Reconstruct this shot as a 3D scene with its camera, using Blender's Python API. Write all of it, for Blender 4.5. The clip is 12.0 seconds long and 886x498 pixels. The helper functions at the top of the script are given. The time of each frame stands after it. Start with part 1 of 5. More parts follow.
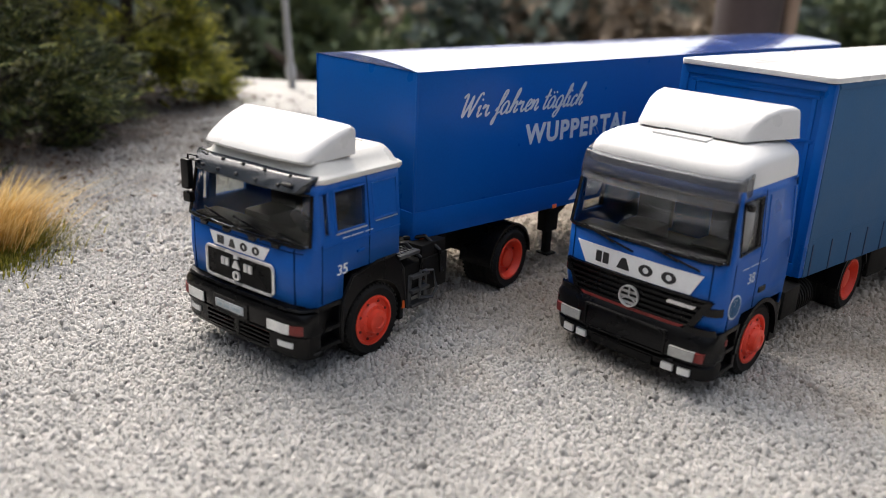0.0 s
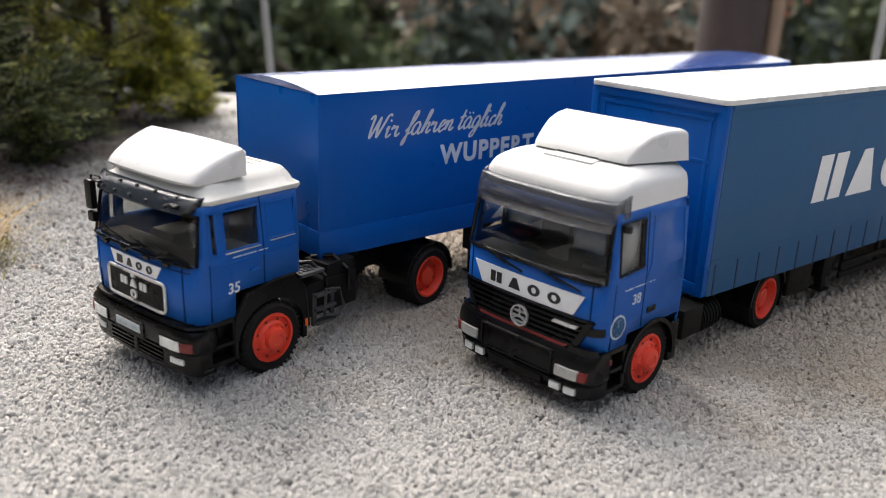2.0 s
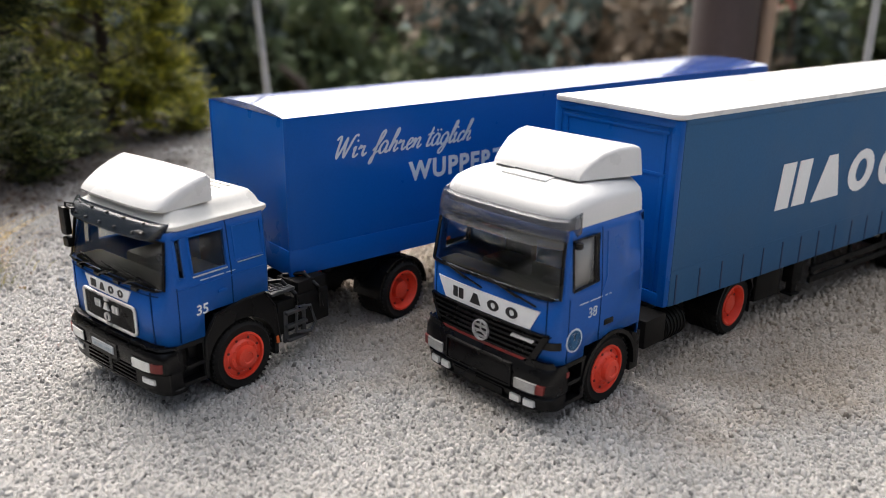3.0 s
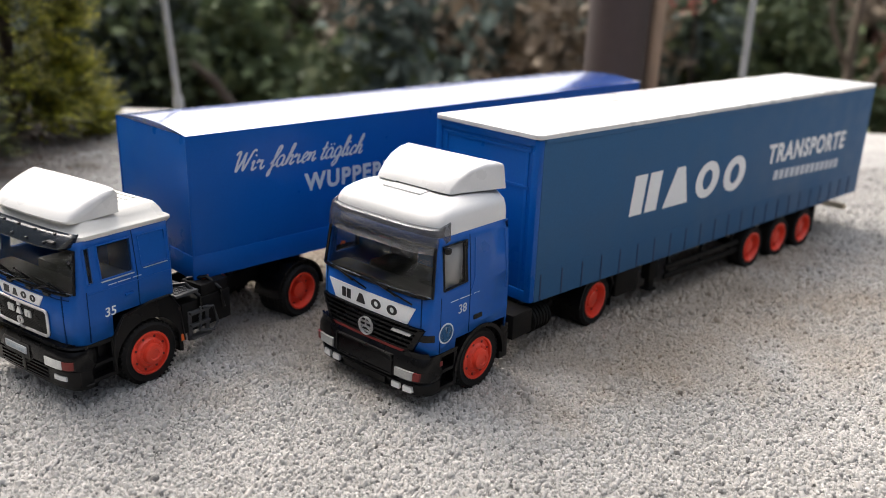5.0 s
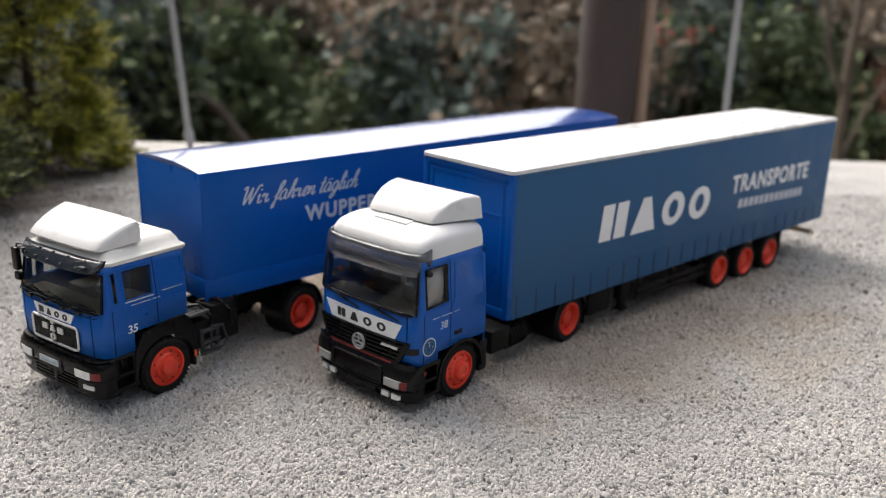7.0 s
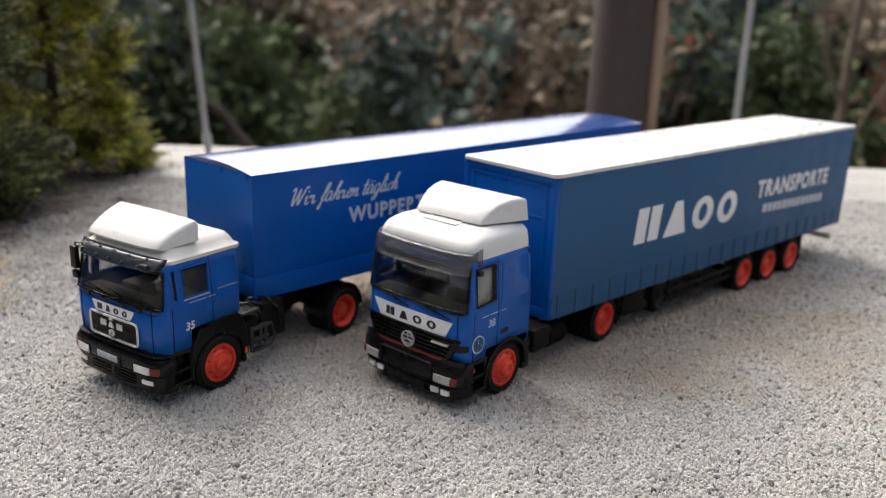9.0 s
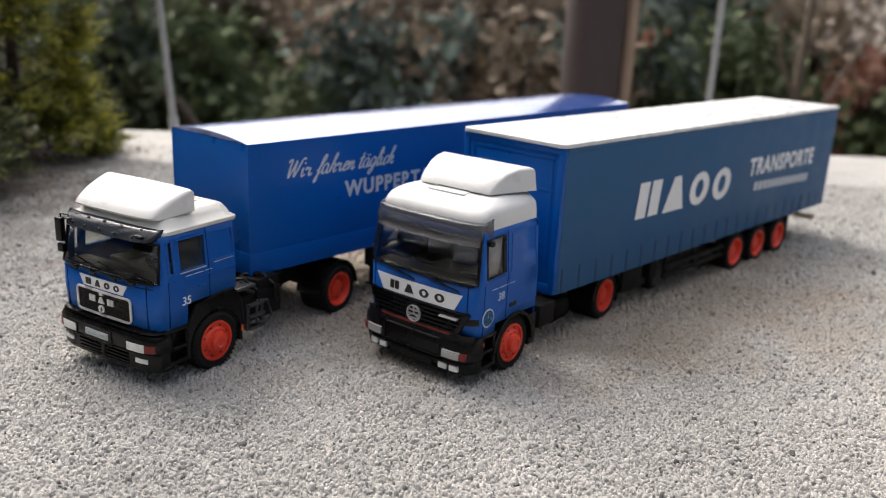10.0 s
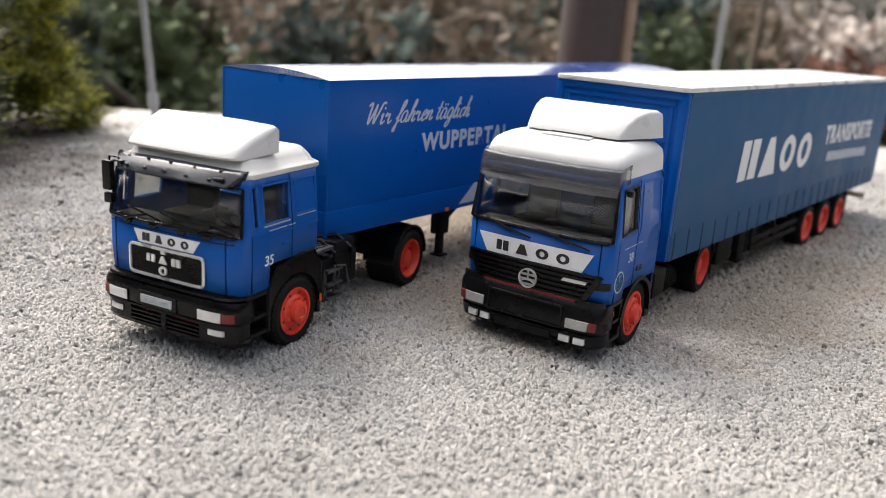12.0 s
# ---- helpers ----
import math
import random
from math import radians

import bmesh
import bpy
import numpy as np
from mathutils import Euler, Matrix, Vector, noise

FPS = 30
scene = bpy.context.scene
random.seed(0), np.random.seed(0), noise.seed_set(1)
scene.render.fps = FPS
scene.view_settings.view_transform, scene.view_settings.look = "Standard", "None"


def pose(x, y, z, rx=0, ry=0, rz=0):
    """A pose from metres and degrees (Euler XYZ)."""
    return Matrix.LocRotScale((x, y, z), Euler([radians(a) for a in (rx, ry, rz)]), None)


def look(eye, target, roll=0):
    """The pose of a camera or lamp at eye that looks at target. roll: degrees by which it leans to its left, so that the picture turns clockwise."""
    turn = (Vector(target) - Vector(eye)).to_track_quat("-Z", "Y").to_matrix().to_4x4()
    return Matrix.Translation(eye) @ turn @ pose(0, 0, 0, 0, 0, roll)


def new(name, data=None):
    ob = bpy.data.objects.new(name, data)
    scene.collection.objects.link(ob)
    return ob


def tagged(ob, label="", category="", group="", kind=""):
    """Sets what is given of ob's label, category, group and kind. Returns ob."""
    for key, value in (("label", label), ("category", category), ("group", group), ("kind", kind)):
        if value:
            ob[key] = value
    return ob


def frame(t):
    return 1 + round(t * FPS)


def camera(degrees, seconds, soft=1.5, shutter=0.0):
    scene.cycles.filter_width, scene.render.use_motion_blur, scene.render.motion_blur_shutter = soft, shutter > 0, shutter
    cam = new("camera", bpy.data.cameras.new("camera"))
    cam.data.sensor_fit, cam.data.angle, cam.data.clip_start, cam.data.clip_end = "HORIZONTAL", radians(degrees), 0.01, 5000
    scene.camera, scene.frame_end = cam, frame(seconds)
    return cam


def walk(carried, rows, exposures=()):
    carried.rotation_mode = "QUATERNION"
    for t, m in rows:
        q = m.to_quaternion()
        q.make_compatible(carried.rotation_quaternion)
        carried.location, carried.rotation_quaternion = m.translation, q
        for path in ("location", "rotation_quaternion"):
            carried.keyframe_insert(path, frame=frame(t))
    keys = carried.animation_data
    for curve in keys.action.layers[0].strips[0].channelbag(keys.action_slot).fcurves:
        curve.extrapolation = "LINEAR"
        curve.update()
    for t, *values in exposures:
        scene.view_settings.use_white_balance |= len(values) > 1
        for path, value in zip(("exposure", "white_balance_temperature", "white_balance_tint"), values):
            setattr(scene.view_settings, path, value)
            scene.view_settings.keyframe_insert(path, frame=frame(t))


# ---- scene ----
# Sizes are written in metres of the full-size vehicles; the models are built at 1:87.
K = 1.0 / 87.0
cam = camera(56.5, 12.0, 0.9)
PATH = [
    (0, (0.256, -0.339, 5.215), (0.167, 1.547, 4.555), 2.6),
    (0.5, (0.483, -0.318, 5.278), (0.39, 1.572, 4.631), 2.8),
    (1, (0.928, -0.261, 5.277), (0.824, 1.63, 4.633), 2.8),
    (1.5, (1.515, -0.338, 5.353), (1.396, 1.552, 4.711), 2.6),
    (2, (1.953, -0.358, 5.443), (1.814, 1.534, 4.808), 2.3),
    (2.5, (2.421, -0.482, 5.675), (2.257, 1.407, 5.036), 1.4),
    (3, (2.689, -0.509, 5.789), (2.515, 1.379, 5.153), 0.7),
    (3.5, (2.771, -0.652, 5.957), (2.698, 1.243, 5.322), 1.2),
    (3.7, (2.819, -0.822, 6.081), (2.779, 1.075, 5.446), 1.3),
    (5.3, (3.393, -2.082, 6.437), (3.416, -0.187, 5.796), 1.9),
    (5.5, (3.439, -2.258, 6.489), (3.464, -0.36, 5.859), 1.7),
    (6, (3.657, -2.825, 6.809), (3.666, -0.928, 6.177), 1.7),
    (6.5, (3.632, -3.201, 6.975), (3.632, -1.297, 6.361), 1.7),
    (7, (3.699, -3.4, 6.888), (3.698, -1.486, 6.307), 1.6),
    (7.2, (3.615, -3.42, 7.058), (3.62, -1.511, 6.465), 1.8),
    (8.8, (2.909, -3.925, 7.092), (2.926, -2.01, 6.514), 2.2),
    (9, (2.738, -3.84, 6.899), (2.752, -1.922, 6.331), 2.0),
    (9.5, (2.304, -3.563, 6.689), (2.356, -1.647, 6.118), 2.2),
    (10, (1.858, -3.473, 6.302), (1.981, -1.561, 5.731), 2.7),
    (10.5, (1.292, -3.054, 5.914), (1.443, -1.143, 5.345), 3.0),
    (11, (0.79, -2.404, 5.546), (0.964, -0.492, 4.987), 3.0),
    (11.5, (0.117, -1.937, 5.24), (0.309, -0.025, 4.686), 3.2),
    (12, (-0.686, -1.487, 4.807), (-0.411, 0.417, 4.261), 4.0),
]
walk(cam, [(t, look(Vector(eye) * K, Vector(target) * K, roll)) for t, eye, target, roll in PATH], [(0, 1.03), (3.5, 1.12), (6.5, 0.92), (9.5, 0.82), (11, 0.95), (12, 1.13)])
cam.data.dof.use_dof = True
cam.data.dof.focus_distance = 0.143
cam.data.dof.aperture_fstop = 22.0

# ---- light ----
world = bpy.data.worlds.new("overcast_sky")
scene.world = world
world.use_nodes = True
wn = world.node_tree
sky = wn.nodes.new("ShaderNodeTexSky")
sky.sky_type, sky.sun_disc = "NISHITA", False
sky.sun_elevation, sky.sun_rotation = radians(52), radians(-38)
sky.dust_density = 9.0
wn.nodes["Background"].inputs["Strength"].default_value = 0.15
cloud = wn.nodes.new("ShaderNodeHueSaturation")
cloud.inputs["Saturation"].default_value = 0.56
wn.links.new(sky.outputs[0], cloud.inputs["Color"])
wn.links.new(cloud.outputs[0], wn.nodes["Background"].inputs["Color"])
sun = new("sun", bpy.data.lights.new("sun", "SUN"))
sun.data.energy, sun.data.angle, sun.data.color = 1.0, radians(130), (1.0, 0.96, 0.91)
sun.matrix_world = look((-3.85, 4.93, 8), (0, 0, 0))


# ---- materials ----
def material(name, color, rough=0.5, metal=0.0, var=0.12, scale=6.0, bump=0.0, bump_scale=60.0, island=0.0, coat=0.0, spec=0.5, ior=1.5):
    """A surface with mottling at two scales and fine relief; scales count per full-size metre."""
    m = bpy.data.materials.new(name)
    m.use_nodes = True
    nt = m.node_tree
    b = nt.nodes["Principled BSDF"]
    b.inputs["Roughness"].default_value, b.inputs["Metallic"].default_value = rough, metal
    b.inputs["Coat Weight"].default_value = coat
    b.inputs["Specular IOR Level"].default_value = spec
    b.inputs["IOR"].default_value = ior
    geo = nt.nodes.new("ShaderNodeNewGeometry")
    up = nt.nodes.new("ShaderNodeVectorMath")
    up.operation = "SCALE"
    up.inputs["Scale"].default_value = 87.0
    nt.links.new(geo.outputs["Position"], up.inputs[0])
    coarse, fine = nt.nodes.new("ShaderNodeTexNoise"), nt.nodes.new("ShaderNodeTexNoise")
    coarse.inputs["Scale"].default_value, fine.inputs["Scale"].default_value = scale * 0.25, scale * 4
    coarse.inputs["Detail"].default_value = 5
    for n in (coarse, fine):
        nt.links.new(up.outputs[0], n.inputs["Vector"])
    add = nt.nodes.new("ShaderNodeMath")
    add.operation = "ADD"
    nt.links.new(coarse.outputs[0], add.inputs[0])
    nt.links.new(fine.outputs[0], add.inputs[1])
    last = add.outputs[0]
    if island:
        mul = nt.nodes.new("ShaderNodeMath")
        mul.operation = "MULTIPLY_ADD"
        mul.inputs[1].default_value, = (island,)
        nt.links.new(geo.outputs["Random Per Island"], mul.inputs[0])
        nt.links.new(last, mul.inputs[2])
        last = mul.outputs[0]
    ramp = nt.nodes.new("ShaderNodeMapRange")
    ramp.inputs["From Min"].default_value, ramp.inputs["From Max"].default_value = 0.6, 1.4 + island
    ramp.inputs["To Min"].default_value, ramp.inputs["To Max"].default_value = 1 - var, 1 + var
    nt.links.new(last, ramp.inputs["Value"])
    tone = nt.nodes.new("ShaderNodeVectorMath")
    tone.operation = "SCALE"
    tone.inputs[0].default_value = color
    nt.links.new(ramp.outputs[0], tone.inputs["Scale"])
    nt.links.new(tone.outputs[0], b.inputs["Base Color"])
    wear = nt.nodes.new("ShaderNodeMapRange")
    wear.inputs["From Min"].default_value, wear.inputs["From Max"].default_value = 0.3, 0.7
    wear.inputs["To Min"].default_value, wear.inputs["To Max"].default_value = max(rough - 0.08, 0.02), min(rough + 0.1, 1)
    nt.links.new(coarse.outputs[0], wear.inputs["Value"])
    nt.links.new(wear.outputs[0], b.inputs["Roughness"])
    if bump:
        grain, rel = nt.nodes.new("ShaderNodeTexNoise"), nt.nodes.new("ShaderNodeBump")
        grain.inputs["Scale"].default_value = bump_scale
        grain.inputs["Detail"].default_value = 4
        rel.inputs["Strength"].default_value, rel.inputs["Distance"].default_value = bump, 0.02 * K
        nt.links.new(up.outputs[0], grain.inputs["Vector"])
        nt.links.new(grain.outputs[0], rel.inputs["Height"])
        nt.links.new(rel.outputs[0], b.inputs["Normal"])
    return m


def clear(name, color, rough=0.03, alpha=0.25, body=0.06, gloss_most=0.4):
    """Thin clear plastic: a mix of a tinted see-through sheet and its gloss."""
    m = bpy.data.materials.new(name)
    m.use_nodes = True
    nt = m.node_tree
    out = nt.nodes["Material Output"]
    b = nt.nodes["Principled BSDF"]
    b.inputs["Base Color"].default_value = (*[c * body for c in color], 1)
    b.inputs["Roughness"].default_value = rough
    b.inputs["Specular IOR Level"].default_value = 0.15
    t, mix = nt.nodes.new("ShaderNodeBsdfTransparent"), nt.nodes.new("ShaderNodeMixShader")
    t.inputs[0].default_value = (*color, 1)
    mix.inputs[0].default_value = alpha
    nt.links.new(t.outputs[0], mix.inputs[1])
    nt.links.new(b.outputs[0], mix.inputs[2])
    gloss, sheen, edge = nt.nodes.new("ShaderNodeBsdfGlossy"), nt.nodes.new("ShaderNodeMixShader"), nt.nodes.new("ShaderNodeLayerWeight")
    fall, lift = nt.nodes.new("ShaderNodeMath"), nt.nodes.new("ShaderNodeMath")
    gloss.inputs["Roughness"].default_value = rough
    edge.inputs["Blend"].default_value = 0.5
    fall.operation, lift.operation = "POWER", "MULTIPLY_ADD"
    fall.inputs[1].default_value = 4.5
    lift.inputs[1].default_value, lift.inputs[2].default_value = gloss_most, 0.035
    nt.links.new(edge.outputs["Facing"], fall.inputs[0])
    nt.links.new(fall.outputs[0], lift.inputs[0])
    nt.links.new(lift.outputs[0], sheen.inputs[0])
    nt.links.new(mix.outputs[0], sheen.inputs[1])
    nt.links.new(gloss.outputs[0], sheen.inputs[2])
    nt.links.new(sheen.outputs[0], out.inputs["Surface"])
    return m


BLUE_CAB = material("blue_cab_plastic", (0.006, 0.082, 0.34), 0.34, spec=0.22, var=0.08, bump=0.05)
BLUE_BOX = material("blue_box_plastic", (0.001, 0.075, 0.33), 0.34, spec=0.2, var=0.07, bump=0.04)
JOINT = material("dark_blue_joint", (0.001, 0.02, 0.09), 0.6, spec=0.1)
BLUE_TARP = material("blue_grey_tarpaulin", (0.022, 0.09, 0.2), 0.6, spec=0.25, var=0.08, bump=0.1, bump_scale=30)
WHITE = material("white_plastic", (0.6, 0.597, 0.59), 0.3, var=0.03, bump=0.03)
CREAM = material("ivory_plastic", (0.63, 0.61, 0.565), 0.35, var=0.04, bump=0.03)
BLACK = material("black_plastic", (0.004, 0.004, 0.0045), 0.26, spec=0.2, var=0.3, bump=0.1)
CHASSIS = material("chassis_black", (0.007, 0.0065, 0.006), 0.6, spec=0.15, var=0.3, bump=0.15)
RUBBER = material("tyre_rubber", (0.009, 0.0085, 0.008), 0.7, spec=0.2, var=0.3, bump=0.2)
RED = material("red_wheel_plastic", (0.76, 0.055, 0.025), 0.4, var=0.1, bump=0.05)
RED_DULL = material("dull_red_plastic", (0.16, 0.012, 0.01), 0.5, var=0.15)
ORANGE = material("orange_marker", (0.75, 0.13, 0.02), 0.35, var=0.05)
SILVER = material("silver_print", (0.62, 0.62, 0.62), 0.3, metal=0.6, var=0.06)
LAMP = material("lamp_lens", (0.72, 0.72, 0.7), 0.1, var=0.2, scale=20, coat=0.6)
LAMP_DULL = material("dull_lamp_lens", (0.36, 0.36, 0.345), 0.16, var=0.25, scale=20, coat=0.5)
PRINT = material("white_print", (0.74, 0.75, 0.76), 0.5, var=0.05)
PRINT_GREY = material("pale_print", (0.5, 0.54, 0.6), 0.5, var=0.05)
DARK_PRINT = material("black_print", (0.01, 0.01, 0.012), 0.5, var=0.1)
GREY = material("grey_plastic", (0.045, 0.046, 0.048), 0.5, var=0.2, bump=0.1)
GREY_SEAT = material("interior_grey", (0.016, 0.014, 0.011), 0.7, var=0.2)
GLASS = clear("cab_glass", (0.88, 0.89, 0.88), 0.03, 0.05, 0.02, 0.28)
GLASS_PALE = clear("pale_window", (0.85, 0.84, 0.82), 0.15, 0.62, 0.45)
SMOKE_PALE = clear("pale_smoked_visor", (0.66, 0.68, 0.72), 0.09, 0.34, 0.2, 0.5)
SMOKE = clear("smoked_visor", (0.2, 0.25, 0.33), 0.16, 0.72, 0.11, 0.25)


# ---- building helpers ----
def part(name, bm, mat, parent=None, label="", angle=35, smooth=True):
    """One mesh object out of a bmesh in full-size metres, under its parent."""
    me = bpy.data.meshes.new(name)
    bmesh.ops.scale(bm, vec=(K, K, K), verts=bm.verts)
    bmesh.ops.recalc_face_normals(bm, faces=bm.faces)
    bm.to_mesh(me)
    bm.free()
    if smooth:
        me.shade_smooth()
        me.set_sharp_from_angle(angle=radians(angle))
    me.materials.append(mat)
    ob = new(name, me)
    ob.parent = parent
    if label:
        ob["label"] = label
    return ob


def again(name, ob, parent, x, y, z, rz=0, label=""):
    """One more piece on the same mesh."""
    o = new(name, ob.data)
    o.parent = parent
    o.matrix_basis = pose(x * K, y * K, z * K, 0, 0, rz)
    if label:
        o["label"] = label
    return o


def thing(name, x, y, z, turn, label, category, group="", kind=""):
    ob = new(name)
    ob.empty_display_size = 0.002
    ob.matrix_basis = pose(x * K, y * K, z * K, 0, 0, turn)
    return tagged(ob, label, category, group, kind)


def box(bm, x0, x1, y0, y1, z0, z1, bev=0.012, seg=2):
    m = Matrix.LocRotScale(((x0 + x1) / 2, (y0 + y1) / 2, (z0 + z1) / 2), None, (abs(x1 - x0), abs(y1 - y0), abs(z1 - z0)))
    vs = bmesh.ops.create_cube(bm, size=1, matrix=m)["verts"]
    if bev:
        bmesh.ops.bevel(bm, geom=list({e for v in vs for e in v.link_edges}), offset=bev, segments=seg, affect="EDGES", profile=0.6)
    return bm


def B(*a, **k):
    return box(bmesh.new(), *a, **k)


def prism(bm, pts, axis, a, b, bev=0.0, seg=2):
    """A flat outline drawn in two axes and pulled from a to b along the third."""
    put = {"x": lambda p, c: (c, p[0], p[1]), "y": lambda p, c: (p[0], c, p[1]), "z": lambda p, c: (p[0], p[1], c)}[axis]
    lo, hi = [bm.verts.new(put(p, a)) for p in pts], [bm.verts.new(put(p, b)) for p in pts]
    fs = [bm.faces.new(lo[::-1]), bm.faces.new(hi)]
    n = len(pts)
    for i in range(n):
        fs.append(bm.faces.new((lo[i], lo[(i + 1) % n], hi[(i + 1) % n], hi[i])))
    bmesh.ops.recalc_face_normals(bm, faces=fs)
    if bev:
        bmesh.ops.bevel(bm, geom=list({e for f in fs for e in f.edges}), offset=bev, segments=seg, affect="EDGES", profile=0.6)
    return bm


def lathe(bm, profile, n=32, axis="x", caps=True):
    """Turns (along, radius) pairs round the axis x or z."""
    rings = []
    for along, r in profile:
        ring = []
        for i in range(n):
            a = 2 * math.pi * i / n
            c, s = r * math.cos(a), r * math.sin(a)
            ring.append(bm.verts.new((along, c, s) if axis == "x" else (c, s, along)))
        rings.append(ring)
    for p, q in zip(rings, rings[1:]):
        for i in range(n):
            bm.faces.new((p[i], p[(i + 1) % n], q[(i + 1) % n], q[i]))
    for ring, (along, r) in ((rings[0], profile[0]), (rings[-1], profile[-1])):
        if r > 1e-4 and caps:
            bm.faces.new(ring)
    return bm


def tube(bm, pts, r, n=8):
    """A round bar along a line of points."""
    pts = [Vector(p) for p in pts]
    rings = []
    for i, p in enumerate(pts):
        d = (pts[min(i + 1, len(pts) - 1)] - pts[max(i - 1, 0)]).normalized()
        u = d.orthogonal().normalized() if abs(d.z) > 0.9 else d.cross(Vector((0, 0, 1))).normalized()
        v = d.cross(u)
        rr = r[i] if isinstance(r, (list, tuple)) else r
        rings.append([bm.verts.new(p + rr * (math.cos(2 * math.pi * k / n) * u + math.sin(2 * math.pi * k / n) * v)) for k in range(n)])
    for a, b in zip(rings, rings[1:]):
        for k in range(n):
            bm.faces.new((a[k], a[(k + 1) % n], b[(k + 1) % n], b[k]))
    bm.faces.new(rings[0][::-1])
    bm.faces.new(rings[-1])
    return bm


def words(name, text, size, mat, parent, m, shear=0.0, bold=0.0, width=1.0, label="", spacing=1.0):
    """Raised lettering in the built-in font; m puts its plane in full-size metres."""
    cu = bpy.data.curves.new(name, "FONT")
    cu.body, cu.size, cu.shear, cu.offset, cu.extrude = text, size, shear, bold, 0.004
    cu.space_character = spacing
    tmp = bpy.data.objects.new(name, cu)
    scene.collection.objects.link(tmp)
    bpy.context.view_layer.update()
    me = bpy.data.meshes.new_from_object(tmp.evaluated_get(bpy.context.evaluated_depsgraph_get()))
    bpy.data.objects.remove(tmp)
    me.transform(Matrix.Scale(K, 4) @ m @ Matrix.Diagonal((width, 1, 1, 1)))
    me.name = name
    me.materials.clear()
    me.materials.append(mat)
    ob = new(name, me)
    ob.parent = parent
    if label:
        ob["label"] = label
    return ob


# A frame on a vehicle's visible flank: text runs along +y, its top is +z, and it faces +x.
def on_flank(x, y, z):
    return Matrix(((0, 0, 1, x), (1, 0, 0, y), (0, 1, 0, z), (0, 0, 0, 1)))


# A frame on a vehicle's front: text runs along +x and faces -y.
def on_front(x, y, z):
    return Matrix(((1, 0, 0, x), (0, 0, -1, y), (0, 1, 0, z), (0, 0, 0, 1)))


# ---- wheels ----
def wheel(parent, x, y, name, outer, bulge, radius=0.52, width=0.3, twin=False):
    """A wheel whose outer face looks to +x (outer=1) or -x; bulge > 0: the hub stands out."""
    s = outer
    h = new(name)
    h.empty_display_size = 0.002
    h.parent = parent
    h.matrix_basis = pose(x * K, y * K, radius * K, 0, 0, 0)
    w = width * (2.1 if twin else 1)
    prof = [(0, 0.36), (0.0, 0.40), (0.02, 0.46), (-0.02, radius - 0.02), (-0.05, radius)]
    n = 6
    for i in range(1, n):
        xx = -0.05 - (w - 0.1) * i / n
        prof += [(xx + 0.012, radius), (xx + 0.008, radius - 0.018), (xx - 0.008, radius - 0.018), (xx - 0.012, radius)]
    prof += [(-w + 0.05, radius), (-w + 0.02, radius - 0.02), (-w, 0.45), (-w, 0.36)]
    tyre = part("tyre", lathe(bmesh.new(), [(s * a, r) for a, r in prof], 48, "x", False), RUBBER, h)
    bm = bmesh.new()
    for i in range(40):
        a = 2 * math.pi * i / 40
        for side in (-0.045, -w + 0.045):
            m = Matrix.Rotation(a, 4, "X") @ Matrix.Translation((s * side, 0, radius - 0.006))
            bmesh.ops.create_cube(bm, size=1, matrix=m @ Matrix.Diagonal((0.07, 0.035, 0.03, 1)))
    part("tread", bm, RUBBER, h)
    if bulge > 0:
        rp = [(-0.06, 0.36), (0.012, 0.355), (0.012, 0.325), (-0.03, 0.31), (-0.02, 0.25), (0.02, 0.22), (0.03, 0.17), (0.1, 0.155), (0.115, 0.13), (0.115, 0.085), (0.1, 0.075), (0.1, 0.001)]
    else:
        rp = [(-0.1, 0.36), (0.012, 0.355), (0.012, 0.325), (-0.05, 0.30), (-0.12, 0.28), (-0.13, 0.17), (-0.05, 0.15), (-0.04, 0.12), (-0.04, 0.001)]
    rim = part("rim", lathe(bmesh.new(), [(s * a, r) for a, r in rp], 40, "x", False), RED, h, "red plastic rim")
    bm = bmesh.new()
    for i in range(10):
        a = 2 * math.pi * i / 10
        rr, at = (0.2, 0.03) if bulge > 0 else (0.225, -0.12)
        bmesh.ops.create_cone(bm, cap_ends=True, segments=6, radius1=0.016, radius2=0.012, depth=0.03,
                              matrix=Matrix.Translation((s * at, rr * math.cos(a), rr * math.sin(a))) @ Matrix.Rotation(s * math.pi / 2, 4, "Y"))
    part("wheel_nuts", bm, RED, rim)
    # Dull red discs stand for the shaded hand holes in the rim
    bm = bmesh.new()
    for i in range(8):
        a = 2 * math.pi * (i + 0.5) / 8
        rr, at = (0.272, -0.012) if bulge > 0 else (0.265, -0.118)
        bmesh.ops.create_cone(bm, cap_ends=True, segments=10, radius1=0.02, radius2=0.02, depth=0.012,
                              matrix=Matrix.Translation((s * at, rr * math.cos(a), rr * math.sin(a))) @ Matrix.Rotation(math.pi / 2, 4, "Y"))
    part("hand_hole_shade", bm, RED_DULL, rim)
    return h


# ---- driver's cabs ----
BOW = ((0.0, 0.0), (0.4, 0.006), (0.75, 0.03), (0.9, 0.075), (0.965, 0.14), (1.0, 0.23))


def cab_ring(z, yf, hw, yr, side, limit, rear=0.05):
    """Half a plan outline of a cab, from the middle of its front round to the middle of its back."""
    k = min(1.0, (limit - yf) / 0.23)
    pts = [(f * hw, yf + dy * k, z) for f, dy in BOW]
    pts += [(hw, y, z) for y in side]
    pts += [(hw, yr - rear, z), (hw - rear, yr, z), (0, yr, z)]
    return pts


